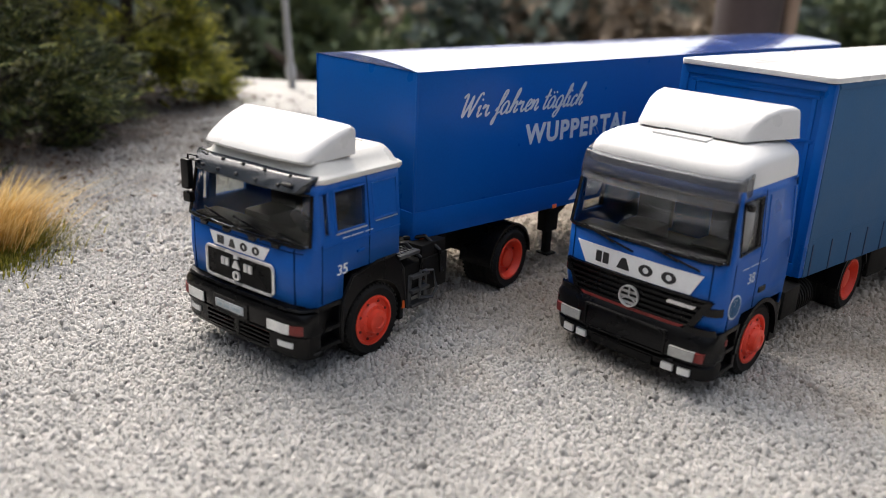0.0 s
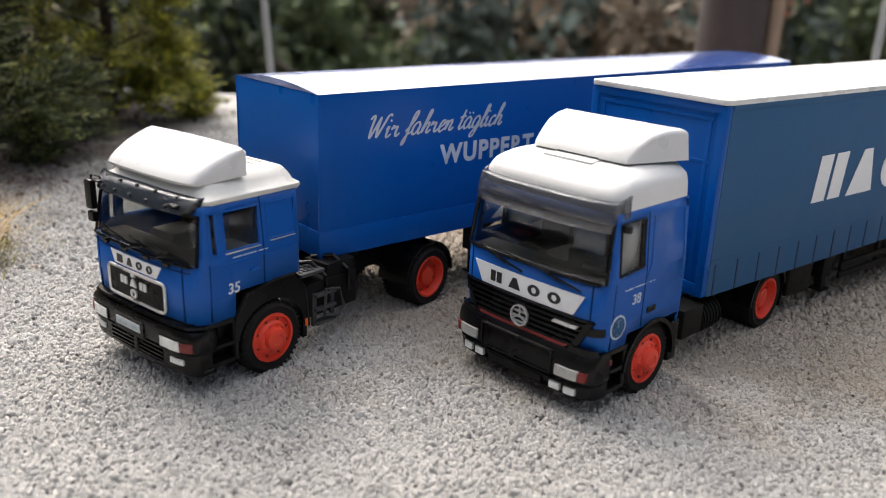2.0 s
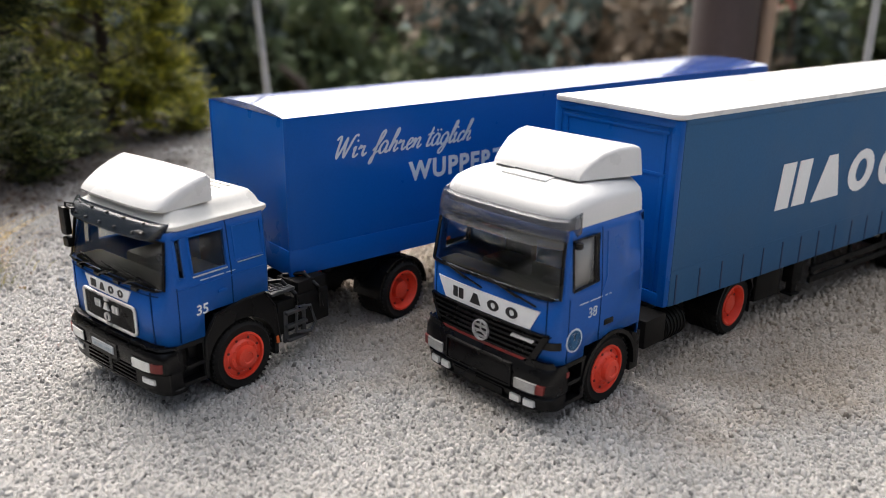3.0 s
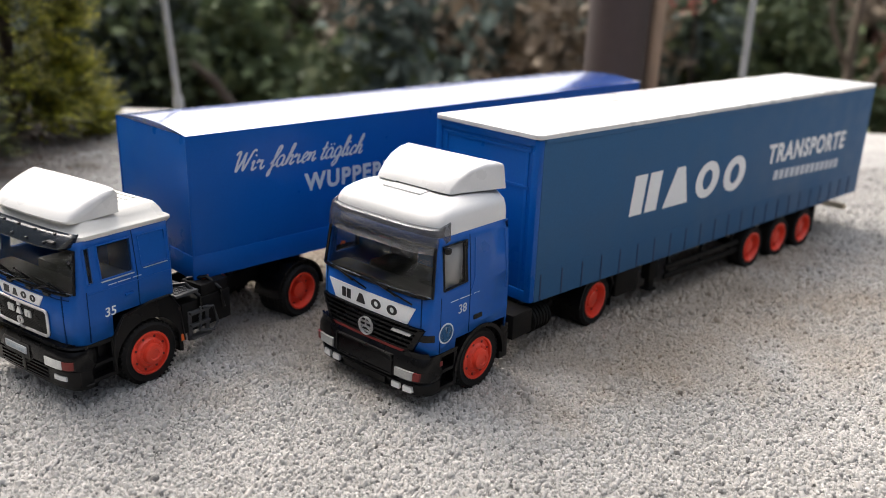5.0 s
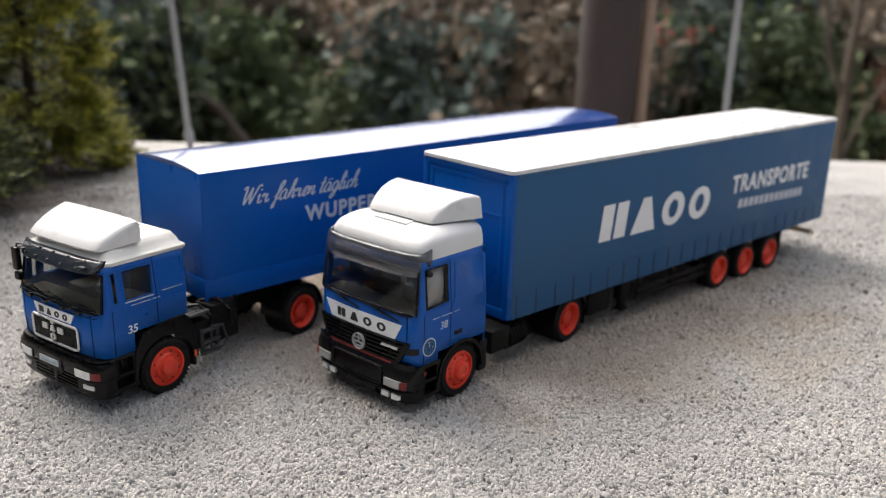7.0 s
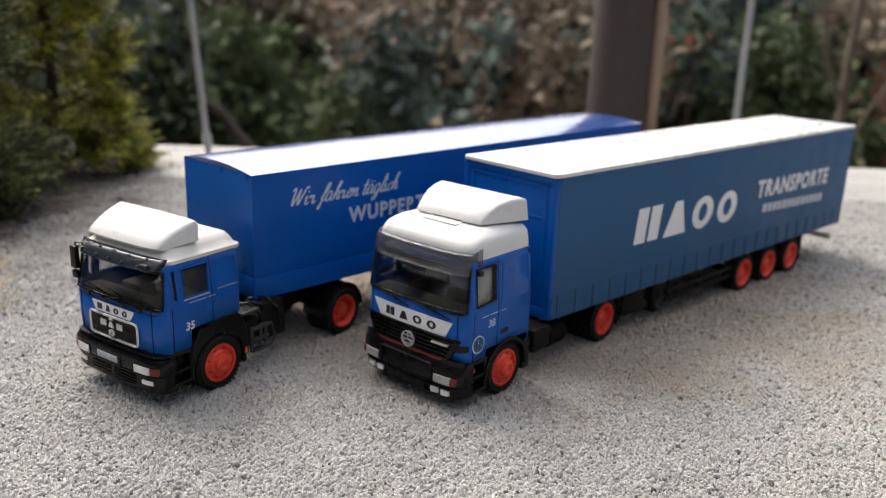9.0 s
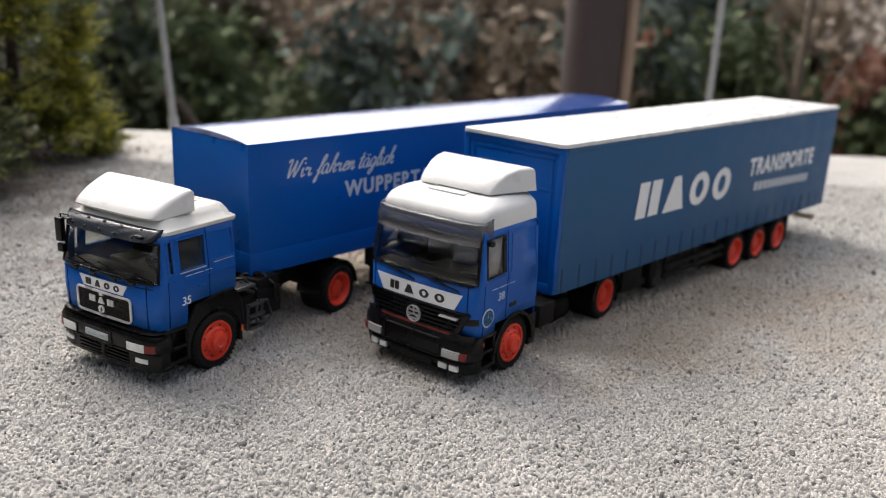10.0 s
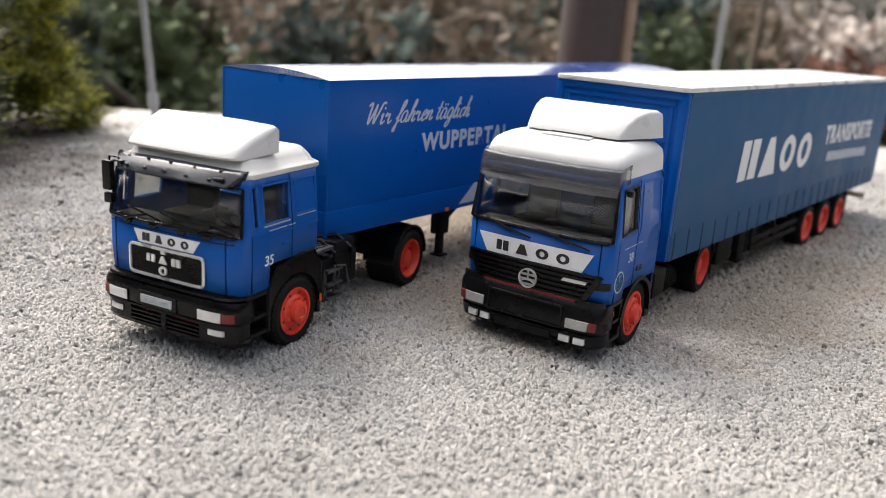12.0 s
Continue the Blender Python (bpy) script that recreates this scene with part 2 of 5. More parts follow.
def cab_skin(levels, side, limit, keep, inset=0.0, rear=0.05, caps=(), sides=(1, -1)):
    """The cells of a cab's skin for which keep(segment, level) holds, on both sides."""
    bm = bmesh.new()
    seen = {}

    def vert(p, sx):
        q = (round(sx * p[0] * (1 - inset), 5), round(p[1] + inset * (0.6 if p[1] < -0.8 else 0), 5), round(p[2], 5))
        if q not in seen:
            seen[q] = bm.verts.new(q)
        return seen[q]

    rings = [cab_ring(*lv, side, limit, rear) for lv in levels]
    for sx in sides:
        for j in range(len(rings) - 1):
            for i in range(len(rings[0]) - 1):
                if keep(i, j):
                    vs = [vert(rings[j][i], sx), vert(rings[j][i + 1], sx), vert(rings[j + 1][i + 1], sx), vert(rings[j + 1][i], sx)]
                    if len(set(vs)) == 4:
                        bm.faces.new(vs)
    for j in caps:
        bm.faces.new([vert(p, 1) for p in rings[j]] + [vert(p, -1) for p in rings[j][-2:0:-1]])
    return bm


def solid(ob, thick, offset=-1):
    mod = ob.modifiers.new("thickness", "SOLIDIFY")
    mod.thickness, mod.offset = thick * K, offset
    return ob


def bow_y(x, hw, yf):
    f = abs(x) / hw
    for (a, da), (b, db) in zip(BOW, BOW[1:]):
        if f <= b:
            return yf + da + (db - da) * (f - a) / (b - a)
    return yf + 0.23


def front_sheet(bm, top, bottom, z1, z0, hw, yf, thick=0.02, n=12, lean=0.0):
    """A sheet on the bowed front of a cab: half widths at its top and bottom edge."""
    cols = []
    for i in range(n + 1):
        f = i / n
        col = []
        for z, (xa, xb) in ((z0, bottom), (z1, top)):
            x = xa + (xb - xa) * f
            y = bow_y(x, hw, yf) + lean * (z - z0)
            col.append((bm.verts.new((x, y - thick, z)), bm.verts.new((x, y + 0.03, z))))
        cols.append(col)
    for a, b in zip(cols, cols[1:]):
        for q in ((a[0][0], b[0][0], b[1][0], a[1][0]), (a[1][0], b[1][0], b[1][1], a[1][1]), (a[0][1], b[0][1], b[0][0], a[0][0])):
            bm.faces.new(q)
    for c in (cols[0], cols[-1]):
        bm.faces.new((c[0][0], c[1][0], c[1][1], c[0][1]))
    return bm


def ringbar(bm, pts, r, n=6):
    return tube(bm, list(pts) + [pts[0]], r, n)


def arch(bm, yc, zc, r0, r1, x0, x1, a0, a1, n=16):
    """A wheel arch: part of a ring round an axle, between two angles from the rear (0) over the top (90) to the front (180)."""
    pts = [(yc + r1 * math.cos(radians(a0 + (a1 - a0) * i / n)), zc + r1 * math.sin(radians(a0 + (a1 - a0) * i / n))) for i in range(n + 1)]
    pts += [(yc + r0 * math.cos(radians(a1 + (a0 - a1) * i / n)), zc + r0 * math.sin(radians(a1 + (a0 - a1) * i / n))) for i in range(n + 1)]
    return prism(bm, pts, "x", x0, x1)


def ring_outline(n=20):
    a = [(0.5 + 0.5 * math.cos(2 * math.pi * i / n), 0.5 + 0.5 * math.sin(2 * math.pi * i / n)) for i in range(n)]
    return a, [(0.5 + (x - 0.5) * 0.42, 0.5 + (y - 0.5) * 0.55) for x, y in a]


def mark_shape(bm, kind, put):
    """One plain shape of a mark in the unit square: two bars, a wedge or a ring; put() lays a point and its depth (0 or 1) in place."""
    def plate(pts):
        lo, hi = [bm.verts.new(put(x, y, 0)) for x, y in pts], [bm.verts.new(put(x, y, 1)) for x, y in pts]
        bm.faces.new(hi)
        for i in range(len(pts)):
            bm.faces.new((lo[i - 1], lo[i], hi[i], hi[i - 1]))
    if kind == "bars":
        plate([(0, 0), (0.44, 0), (0.44, 1), (0, 1)])
        plate([(0.56, 0), (1, 0), (1, 1), (0.56, 1)])
    elif kind == "wedge":
        plate([(0, 0), (1, 0), (0.66, 1), (0.34, 1)])
    else:
        a, b = ring_outline()
        ao, bo = [[bm.verts.new(put(x, y, 1)) for x, y in r] for r in (a, b)]
        al, bl = [[bm.verts.new(put(x, y, 0)) for x, y in r] for r in (a, b)]
        for i in range(len(a)):
            bm.faces.new((ao[i - 1], ao[i], bo[i], bo[i - 1]))
            bm.faces.new((al[i - 1], al[i], ao[i], ao[i - 1]))
            bm.faces.new((bo[i - 1], bo[i], bl[i], bl[i - 1]))
    return bm


MARK = ("bars", "wedge", "ring", "ring")


def flank_mark(t, mat, flank_x, y0, y1, z0, z1, slant, gap, label):
    step = (y1 - y0 + gap) / 4
    for i, kind in enumerate(MARK):
        a, w = y0 + i * step, step - gap
        part("name_mark", mark_shape(bmesh.new(), kind, lambda x, y, d: (flank_x + 0.007 * d, a + w * x + slant * y, z0 - 0.017 * (a - y0) + (z1 - z0) * y)), mat, t, label, smooth=False)


def front_mark(t, mat, x0, x1, z0, z1, hw, yf, gap, label):
    step = (x1 - x0 + gap) / 4
    for i, kind in enumerate(MARK):
        a, w = x0 + i * step, step - gap
        part("name_mark", mark_shape(bmesh.new(), kind, lambda x, y, d: (a + w * x, bow_y(a + w * x, hw, yf) - 0.008 - 0.012 * d, z0 + (z1 - z0) * y)), mat, t, label, smooth=False)


def bar_word(bm, flank_x, y0, y1, z0, z1, slant, count, gap):
    """Plain slanted bars in place of lettering."""
    step = (y1 - y0) / count
    for i in range(count):
        a, b = y0 + i * step, y0 + (i + 1) * step - gap
        prism(bm, [(a, z0), (b, z0), (b + slant, z1), (a + slant, z1)], "x", flank_x, flank_x + 0.006)
    return bm


def chassis(t, length):
    """Rails, cross members, axles and side boxes of a tractor."""
    bm = bmesh.new()
    for s in (-1, 1):
        box(bm, s * 0.36, s * 0.46, -0.9, length, 0.7, 0.95, 0.01)
    for y in (0.9, 2.0, 2.8, length - 0.1):
        box(bm, -0.4, 0.4, y, y + 0.1, 0.72, 0.92, 0.01)
    part("frame_rail", bm, CHASSIS, t)


def wiper(t, x0, z0, x1, z1, hw, yf, lean):
    bm = bmesh.new()

    def at(x, z, out):
        return (x, bow_y(x, hw, yf) + lean * (z - 1.86) - out, z)

    tube(bm, [at(x0, z0, 0.03), at((x0 + x1) / 2, (z0 + z1) / 2 + 0.02, 0.05), at(x1, z1, 0.03)], 0.016, 6)
    tube(bm, [at(x1 - 0.34, z1 + 0.07, 0.02), at(x1 + 0.3, z1 - 0.05, 0.02)], 0.014, 6)
    part("wiper", bm, BLACK, t)


def mirror(t, x, y, z):
    s = 1 if x > 0 else -1
    bm = bmesh.new()
    tube(bm, [(x, y, z + 0.42), (x + s * 0.16, y - 0.12, z + 0.45), (x + s * 0.18, y - 0.13, z)], 0.018, 6)
    box(bm, x + s * 0.08, x + s * 0.24, y - 0.2, y - 0.1, z - 0.02, z + 0.4, 0.03)
    box(bm, x + s * 0.07, x + s * 0.22, y - 0.2, y - 0.1, z - 0.2, z - 0.05, 0.03)
    part("mirror", bm, BLACK, t)


# ---- the older tractor with the grille in a silver frame ----
def old_tractor():
    t = thing("tractor_unit", -2.136, 10.623, 0, 56.2 - 90, "blue model truck tractor with white roof, spoiler and red wheels", "model truck")
    side = (-0.94, -0.84, -0.725, -0.6, -0.175, -0.06, 0.44)
    LV = ((1.02, -1.27, 1.19, 0.54), (1.38, -1.285, 1.21, 0.54), (1.84, -1.275, 1.21, 0.54), (1.95, -1.25, 1.205, 0.54), (2.47, -1.13, 1.15, 0.56), (2.58, -1.09, 1.13, 0.57))

    def windscreen(i, j):
        return i <= 3 and j in (2, 3)

    def side_glass(i, j):
        return j == 3 and i in (6, 8, 9)

    def gap(i, j):
        return j == 0 and i >= 9 

    def rear_glass(i, j):
        return j == 3 and i == 14

    body = part("cab_body", cab_skin(LV, side, -0.98, lambda i, j: not (windscreen(i, j) or side_glass(i, j) or gap(i, j) or rear_glass(i, j))), BLUE_CAB, t, "glossy blue plastic cab shell")
    solid(body, 0.05)
    solid(part("windscreen", cab_skin(LV, side, -0.98, windscreen, 0.012), GLASS, t, "clear plastic windscreen"), 0.02)
    for s in (1, -1):
        solid(part("quarter_window", cab_skin(LV, side, -0.98, lambda i, j: side_glass(i, j) and i == 6, 0.02, sides=(s,)), GLASS, t), 0.02)
        solid(part("side_window", cab_skin(LV, side, -0.98, lambda i, j: side_glass(i, j) and i > 6, 0.02, sides=(s,)), GLASS, t), 0.02)
    # Seals round the windscreen
    ring_lo, ring_hi = cab_ring(*LV[2], side, -0.98)[:5], cab_ring(*LV[4], side, -0.98)[:5]
    loop = [(-x, y - 0.01, z) for x, y, z in ring_lo[::-1]] + [(x, y - 0.01, z) for x, y, z in ring_lo[1:]]
    loop += [(x, y - 0.01, z) for x, y, z in ring_hi[::-1]] + [(-x, y - 0.01, z) for x, y, z in ring_hi[1:]]
    part("window_seal", ringbar(bmesh.new(), loop, 0.022), BLACK, t, "black rubber windscreen seal")
    for s in (-1, 1):
        bm = bmesh.new()
        for y0, y1 in ((-0.94, -0.84), (-0.725, -0.175)):
            ringbar(bm, [(s * 1.2, y0, 1.95), (s * 1.2, y1, 1.95), (s * 1.148, y1, 2.47), (s * 1.148, y0, 2.47)], 0.018)
        part("window_frame", bm, BLUE_CAB, t)
    for s in (-1, 1):
        bm = bmesh.new()
        box(bm, s * 1.2, s * 1.222, -0.73, -0.17, 1.918, 1.936, 0.004)
        box(bm, s * 1.2, s * 1.222, 0.0, 0.44, 1.945, 1.957, 0.004)
        part("silver_trim", bm, SILVER, t)
    # Door joints, sleeper panel and crease
    for s in (-1, 1):
        bm = bmesh.new()
        groove = bmesh.new()
        box(groove, s * 1.19, s * 1.2135, -0.125, -0.108, 1.38, 1.95, 0)
        tube(groove, [(s * 1.203, -0.116, 1.95), (s * 1.15, -0.116, 2.47), (s * 1.13, -0.116, 2.57)], 0.009, 6)
        box(groove, s * 1.19, s * 1.2135, -0.99, -0.975, 1.06, 1.84, 0)
        part("door_groove", groove, JOINT, t)
        ringbar(bm, [(s * 1.2, -0.03, 1.98), (s * 1.2, 0.44, 1.98), (s * 1.15, 0.44, 2.46), (s * 1.15, -0.03, 2.46)], 0.014)
        part("door_joint", bm, BLUE_CAB, t)
    for s in (-1, 1):
        bm = bmesh.new()
        box(bm, s * 1.205, s * 1.222, -0.98, 0.5, 1.785, 1.8, 0.003)
        box(bm, s * 1.2, s * 1.235, -0.36, -0.22, 1.6, 1.64, 0.01)
        part("crease", bm, BLUE_CAB, t)
    words("fleet_number", "35", 0.2, PRINT, t, on_flank(1.213, -0.73, 1.375), 0.1, 0.002, 1.0, "white number 35 on the door")
    bm = bmesh.new()
    for i, (a, b) in enumerate(((-0.62, -0.48), (-0.46, -0.24), (-0.2, -0.12), (-0.1, -0.05))):
        box(bm, 1.206, 1.214, a, b, 1.848, 1.862, 0)
    part("door_lettering", bm, PRINT_GREY, t, "small pale line of illegible lettering")
    # Front: mark panel, grille
    HW, YF = 1.21, -1.285
    part("name_panel", front_sheet(bmesh.new(), (-0.59, 0.58), (-0.5, 0.47), 1.72, 1.545, HW, YF, 0.01), PRINT, t, "white trapezoid panel")
    front_mark(t, DARK_PRINT, -0.42, 0.4, 1.58, 1.69, HW, YF, 0.1, "black shape on the white panel")
    g = part("grille", front_sheet(bmesh.new(), (-0.64, 0.64), (-0.64, 0.64), 1.5, 1.11, HW, YF, 0.012), BLACK, t, "black ribbed grille")
    bm = bmesh.new()
    for k in range(13):
        z = 1.14 + k * 0.027
        front_sheet(bm, (-0.62, 0.62), (-0.62, 0.62), z + 0.012, z, HW, YF, 0.03)
    part("grille_rib", bm, BLACK, g)
    # Grille frame: one bar with rounded corners along the bowed front
    outline = []
    for cx, cz, a0 in ((0.585, 1.45, 0), (-0.585, 1.45, 90), (-0.585, 1.165, 180), (0.585, 1.165, 270)):
        outline += [(cx + 0.07 * math.cos(radians(a0 + k * 22.5)), cz + 0.06 * math.sin(radians(a0 + k * 22.5))) for k in range(5)]
        if a0 in (0, 180):
            outline += [(f * (0.5 if a0 == 0 else -0.5), 1.51 if a0 == 0 else 1.105) for f in (1, 0.5, 0, -0.5, -1)]
    part("grille_frame", ringbar(bmesh.new(), [(x, bow_y(x, HW, YF) - 0.025, z) for x, z in outline], 0.022, 8), SILVER, g, "silver rectangular grille frame with rounded corners")
    bm = bmesh.new()
    for kind, x in (("bars", -0.32), ("wedge", -0.1), ("bars", 0.13)):
        mark_shape(bm, kind, lambda u, v, d, x=x: (x + 0.15 * u, bow_y(x + 0.15 * u, HW, YF) - 0.03 - 0.02 * d, 1.315 + 0.105 * v))
    mark_shape(bm, "ring", lambda u, v, d: (-0.1 + 0.15 * u, bow_y(0, HW, YF) - 0.03 - 0.02 * d, 1.15 + 0.13 * v))
    front_sheet(bm, (-0.06, 0.02), (-0.06, 0.02), 1.5, 1.45, HW, YF, 0.05, 2)
    part("maker_mark", bm, SILVER, g, "small silver blocks")
    for x in (-0.98, 0.98):
        part("panel_groove", front_sheet(bmesh.new(), (x - 0.008, x + 0.008), (x - 0.008, x + 0.008), 1.8, 1.06, HW, YF, 0.004, 2), JOINT, t)
    part("panel_groove", front_sheet(bmesh.new(), (-1.1, 1.1), (-1.1, 1.1), 1.762, 1.748, HW, YF, 0.003, 16), JOINT, t)
    # Black strip and bumper
    part("apron", front_sheet(bmesh.new(), (-1.1, 1.1), (-1.1, 1.1), 1.06, 0.94, HW, YF + 0.03, 0.02), BLACK, t)
    bp = part("bumper", bumper_loft(((0.64, -1.36, 1.2), (0.70, -1.4, 1.23), (0.9, -1.4, 1.23), (0.97, -1.36, 1.21)), -1.0), BLACK, t, "black plastic bumper")
    part("bumper_lip", bumper_loft(((0.32, -1.28, 1.16), (0.34, -1.33, 1.2), (0.40, -1.35, 1.21), (0.42, -1.32, 1.19)), -1.0), BLACK, bp)
    for s in (-1, 1):
        bm = bmesh.new()
        front_sheet(bm, (s * 0.62, s * 1.18), (s * 0.62, s * 1.18), 0.66, 0.4, 1.2, -1.36, 0.01, 6)
        box(bm, s * 1.06, s * 1.2, -1.2, -1.0, 0.4, 0.66, 0.02)
        part("bumper_corner", bm, BLACK, bp)
    bm = bmesh.new()
    for z in (0.43, 0.49, 0.55):
        box(bm, -0.63, 0.63, -1.36, -1.3, z, z + 0.025, 0.006)
    box(bm, -0.04, 0.04, -1.37, -1.3, 0.4, 0.66, 0.01)
    part("lower_slat", bm, BLACK, bp)
    part("radiator", B(-0.62, 0.62, -1.25, -1.2, 0.52, 0.66, 0.01), RED_DULL, t, "dull red part behind the bumper slats")
    for s in (-1, 1):
        part("headlight", front_sheet(bmesh.new(), (s * 0.64, s * 1.0), (s * 0.64, s * 1.0), 0.84, 0.705, 1.23, -1.4, 0.025, 4), LAMP, bp, "clear rectangular headlight")
        part("indicator", front_sheet(bmesh.new(), (s * 1.01, s * 1.17), (s * 1.01, s * 1.17), 0.835, 0.71, 1.23, -1.4, 0.022, 4), RED_DULL, bp, "dark red indicator")
        part("lamp_bezel", front_sheet(bmesh.new(), (s * 0.62, s * 1.19), (s * 0.62, s * 1.19), 0.86, 0.69, 1.23, -1.4, 0.012, 5), BLACK, bp)
        part("fog_lamp", front_sheet(bmesh.new(), (s * 0.78, s * 1.02), (s * 0.78, s * 1.02), 0.575, 0.5, 1.2, -1.37, 0.02, 4), LAMP, bp, "small clear fog lamp")
    part("bumper_ledge", bumper_loft(((0.985, -1.33, 1.19), (1.0, -1.36, 1.2), (1.03, -1.34, 1.19), (1.04, -1.3, 1.17)), -1.0), BLACK, bp)
    part("bumper_rib", front_sheet(bmesh.new(), (-1.17, 1.17), (-1.17, 1.17), 0.668, 0.645, 1.22, -1.385, 0.018, 18), BLACK, bp)
    part("plate_block", front_sheet(bmesh.new(), (-0.42, 0.27), (-0.42, 0.27), 0.9, 0.69, 1.23, -1.4, 0.016, 6), BLACK, bp)
    part("number_plate", B(-0.36, 0.2, -1.428, -1.39, 0.735, 0.85, 0.008), PLATE, bp, "pale grey plate with smudged bars")
    bm = bmesh.new()
    for a, b in ((-0.31, -0.22), (-0.18, -0.06), (-0.02, 0.15)):
        box(bm, a, b, -1.432, -1.42, 0.765, 0.815, 0)
    part("plate_bar", bm, PLATE_BAR, bp)
    # Step panels beside the front wheels
    for s in (-1, 1):
        bm = bmesh.new()
        for z0, z1 in ((0.4, 0.46), (0.64, 0.7), (0.96, 1.03)):
            box(bm, s * 0.95, s * 1.2, -1.1, -0.58, z0, z1, 0.012)
        box(bm, s * 0.95, s * 1.19, -0.66, -0.58, 0.4, 1.0, 0.012)
        box(bm, s * 0.9, s * 1.06, -1.1, -0.6, 0.42, 1.0, 0.01)
        part("step_panel", bm, BLACK, t)
    for s in (-1, 1):
        bm = bmesh.new()
        outer = [(-0.62, 0.42), (-0.61, 1.0), (-0.43, 1.29), (0.05, 1.375), (0.42, 1.375), (0.6, 1.12), (0.67, 0.5)]
        inner = [(0.6 * math.cos(radians(a)), 0.5 + 0.6 * math.sin(radians(a))) for a in range(2, 188, 12)]
        prism(bm, outer + inner, "x", s * 0.8, s * 1.205)
        tube(bm, [(s * 1.2, y, z) for y, z in outer], 0.025, 6)
        box(bm, s * 0.8, s * 1.18, 0.58, 0.66, 0.32, 0.7, 0.015)
        part("mudguard", bm, BLACK, t, "black wheel arch")
    # Roof, spoiler, visor
    R = ((2.555, -1.09, 1.12, 0.6), (2.6, -1.11, 1.15, 0.635), (2.64, -1.1, 1.145, 0.63), (2.66, -1.06, 1.12, 0.6), (2.68, -1.01, 1.07, 0.57), (2.76, -0.97, 1.02, 0.55), (2.85, -0.88, 0.93, 0.5), (2.87, -0.8, 0.88, 0.46))
    part("roof", cab_skin(R, (-0.6, 0.0), -0.98 + 0.25, lambda i, j: True, caps=(0, 7)), CREAM, t, "ivory white plastic roof", 42)
    bm = bmesh.new()
    for y in (0.05, 0.2, 0.35):
        box(bm, -0.62, 0.62, y, y + 0.05, 2.862, 2.885, 0.008)
    part("roof_bead", bm, CREAM, t)
    # The spoiler: a curved blade with a sharp front lip, upright at the back, its ends nearly square
    prof = [(-1.0, 2.80), (-1.02, 2.835), (-0.97, 2.9), (-0.86, 2.98), (-0.7, 3.075), (-0.52, 3.15), (-0.36, 3.2), (-0.25, 3.22), (-0.22, 3.2), (-0.22, 2.86)]
    sp = bmesh.new()
    rows = []
    for f, sc, back in ((-1, 0.95, 0.03), (-0.985, 0.99, 0.01), (-0.95, 1, 0), (-0.5, 1.02, -0.03), (0, 1.03, -0.04), (0.5, 1.02, -0.03), (0.8, 1, 0), (0.92, 0.98, 0.03), (0.975, 0.94, 0.07), (1, 0.88, 0.12)):
        rows.append([sp.verts.new((f * (0.95 + 0.09 * (y + 1.02) / 0.8), y + back * (1 if y < -0.3 else 0), 2.8 + (z - 2.8) * sc)) for y, z in prof])
    for a, b in zip(rows, rows[1:]):
        for i in range(len(prof) - 1):
            sp.faces.new((a[i], b[i], b[i + 1], a[i + 1]))
    sp.faces.new(rows[0])
    sp.faces.new(rows[-1][::-1])
    part("spoiler", sp, WHITE, t, "smooth white roof spoiler", 50)
    # Visor: a bowed sheet, narrower at its lower edge, with a short return at each end
    vz = ((2.725, -1.1, 1.13), (2.68, -1.17, 1.09), (2.61, -1.25, 1.02), (2.535, -1.32, 0.95), (2.515, -1.315, 0.94))
    vb = bmesh.new()
    cols = []
    for i in range(17):
        f = -1 + i / 8
        dy = 0.12 * abs(f) ** 3
        cols.append([vb.verts.new((f * w, y + dy, z - 0.03 * f * f)) for z, y, w in vz])
    for sx in (-1, 1):
        extra = [vb.verts.new((sx * (1.13 - 0.01 * k), -0.95 - 0.02 * k, 2.69 - 0.045 * k)) for k in range(5)]
        cols.insert(0, extra) if sx < 0 else cols.append(extra)
    for a, b in zip(cols, cols[1:]):
        for k in range(4):
            vb.faces.new((a[k], b[k], b[k + 1], a[k + 1]))
    visor = solid(part("sun_visor", vb, SMOKE, t, "smoked grey plastic sun visor"), 0.03)
    bm = bmesh.new()
    for i in range(5):
        for y, z, x in ((-1.155, 2.69, -0.8 + i * 0.4), (-1.275, 2.585, -0.72 + i * 0.36)):
            dy, dz = 0.12 * abs(x) ** 3, -0.03 * x * x
            box(bm, x - 0.016, x + 0.016, y + dy - 0.03, y + dy + 0.01, z + dz - 0.016, z + dz + 0.016, 0.005)
    for x in (-0.93, 0.83):
        box(bm, x - 0.07, x + 0.09, -1.235, -1.17, 2.575, 2.605, 0.01)
    part("visor_rivet", bm, BLACK, visor)
    for x0, x1 in ((-0.75, -0.35), (-0.15, 0.25), (0.45, 0.8)):
        wiper(t, x0, 1.82, x1, 1.94, HW, -1.28, 0.12)
    for x in (-0.78, -0.3, 0.2, 0.62):
        part("wiper_pad", front_sheet(bmesh.new(), (x, x + 0.16), (x + 0.03, x + 0.13), 1.82, 1.775, HW, YF, 0.03, 3), BLACK, t)
    mirror(t, -0.95, -1.06, 2.18)
    # Interior
    bm = bmesh.new()
    box(bm, -1.12, 1.12, -1.1, 0.48, 1.42, 1.5, 0.01)
    box(bm, -1.1, 1.1, -1.15, -0.75, 1.5, 1.85, 0.06)
    part("dashboard", bm, GREY_SEAT, t)
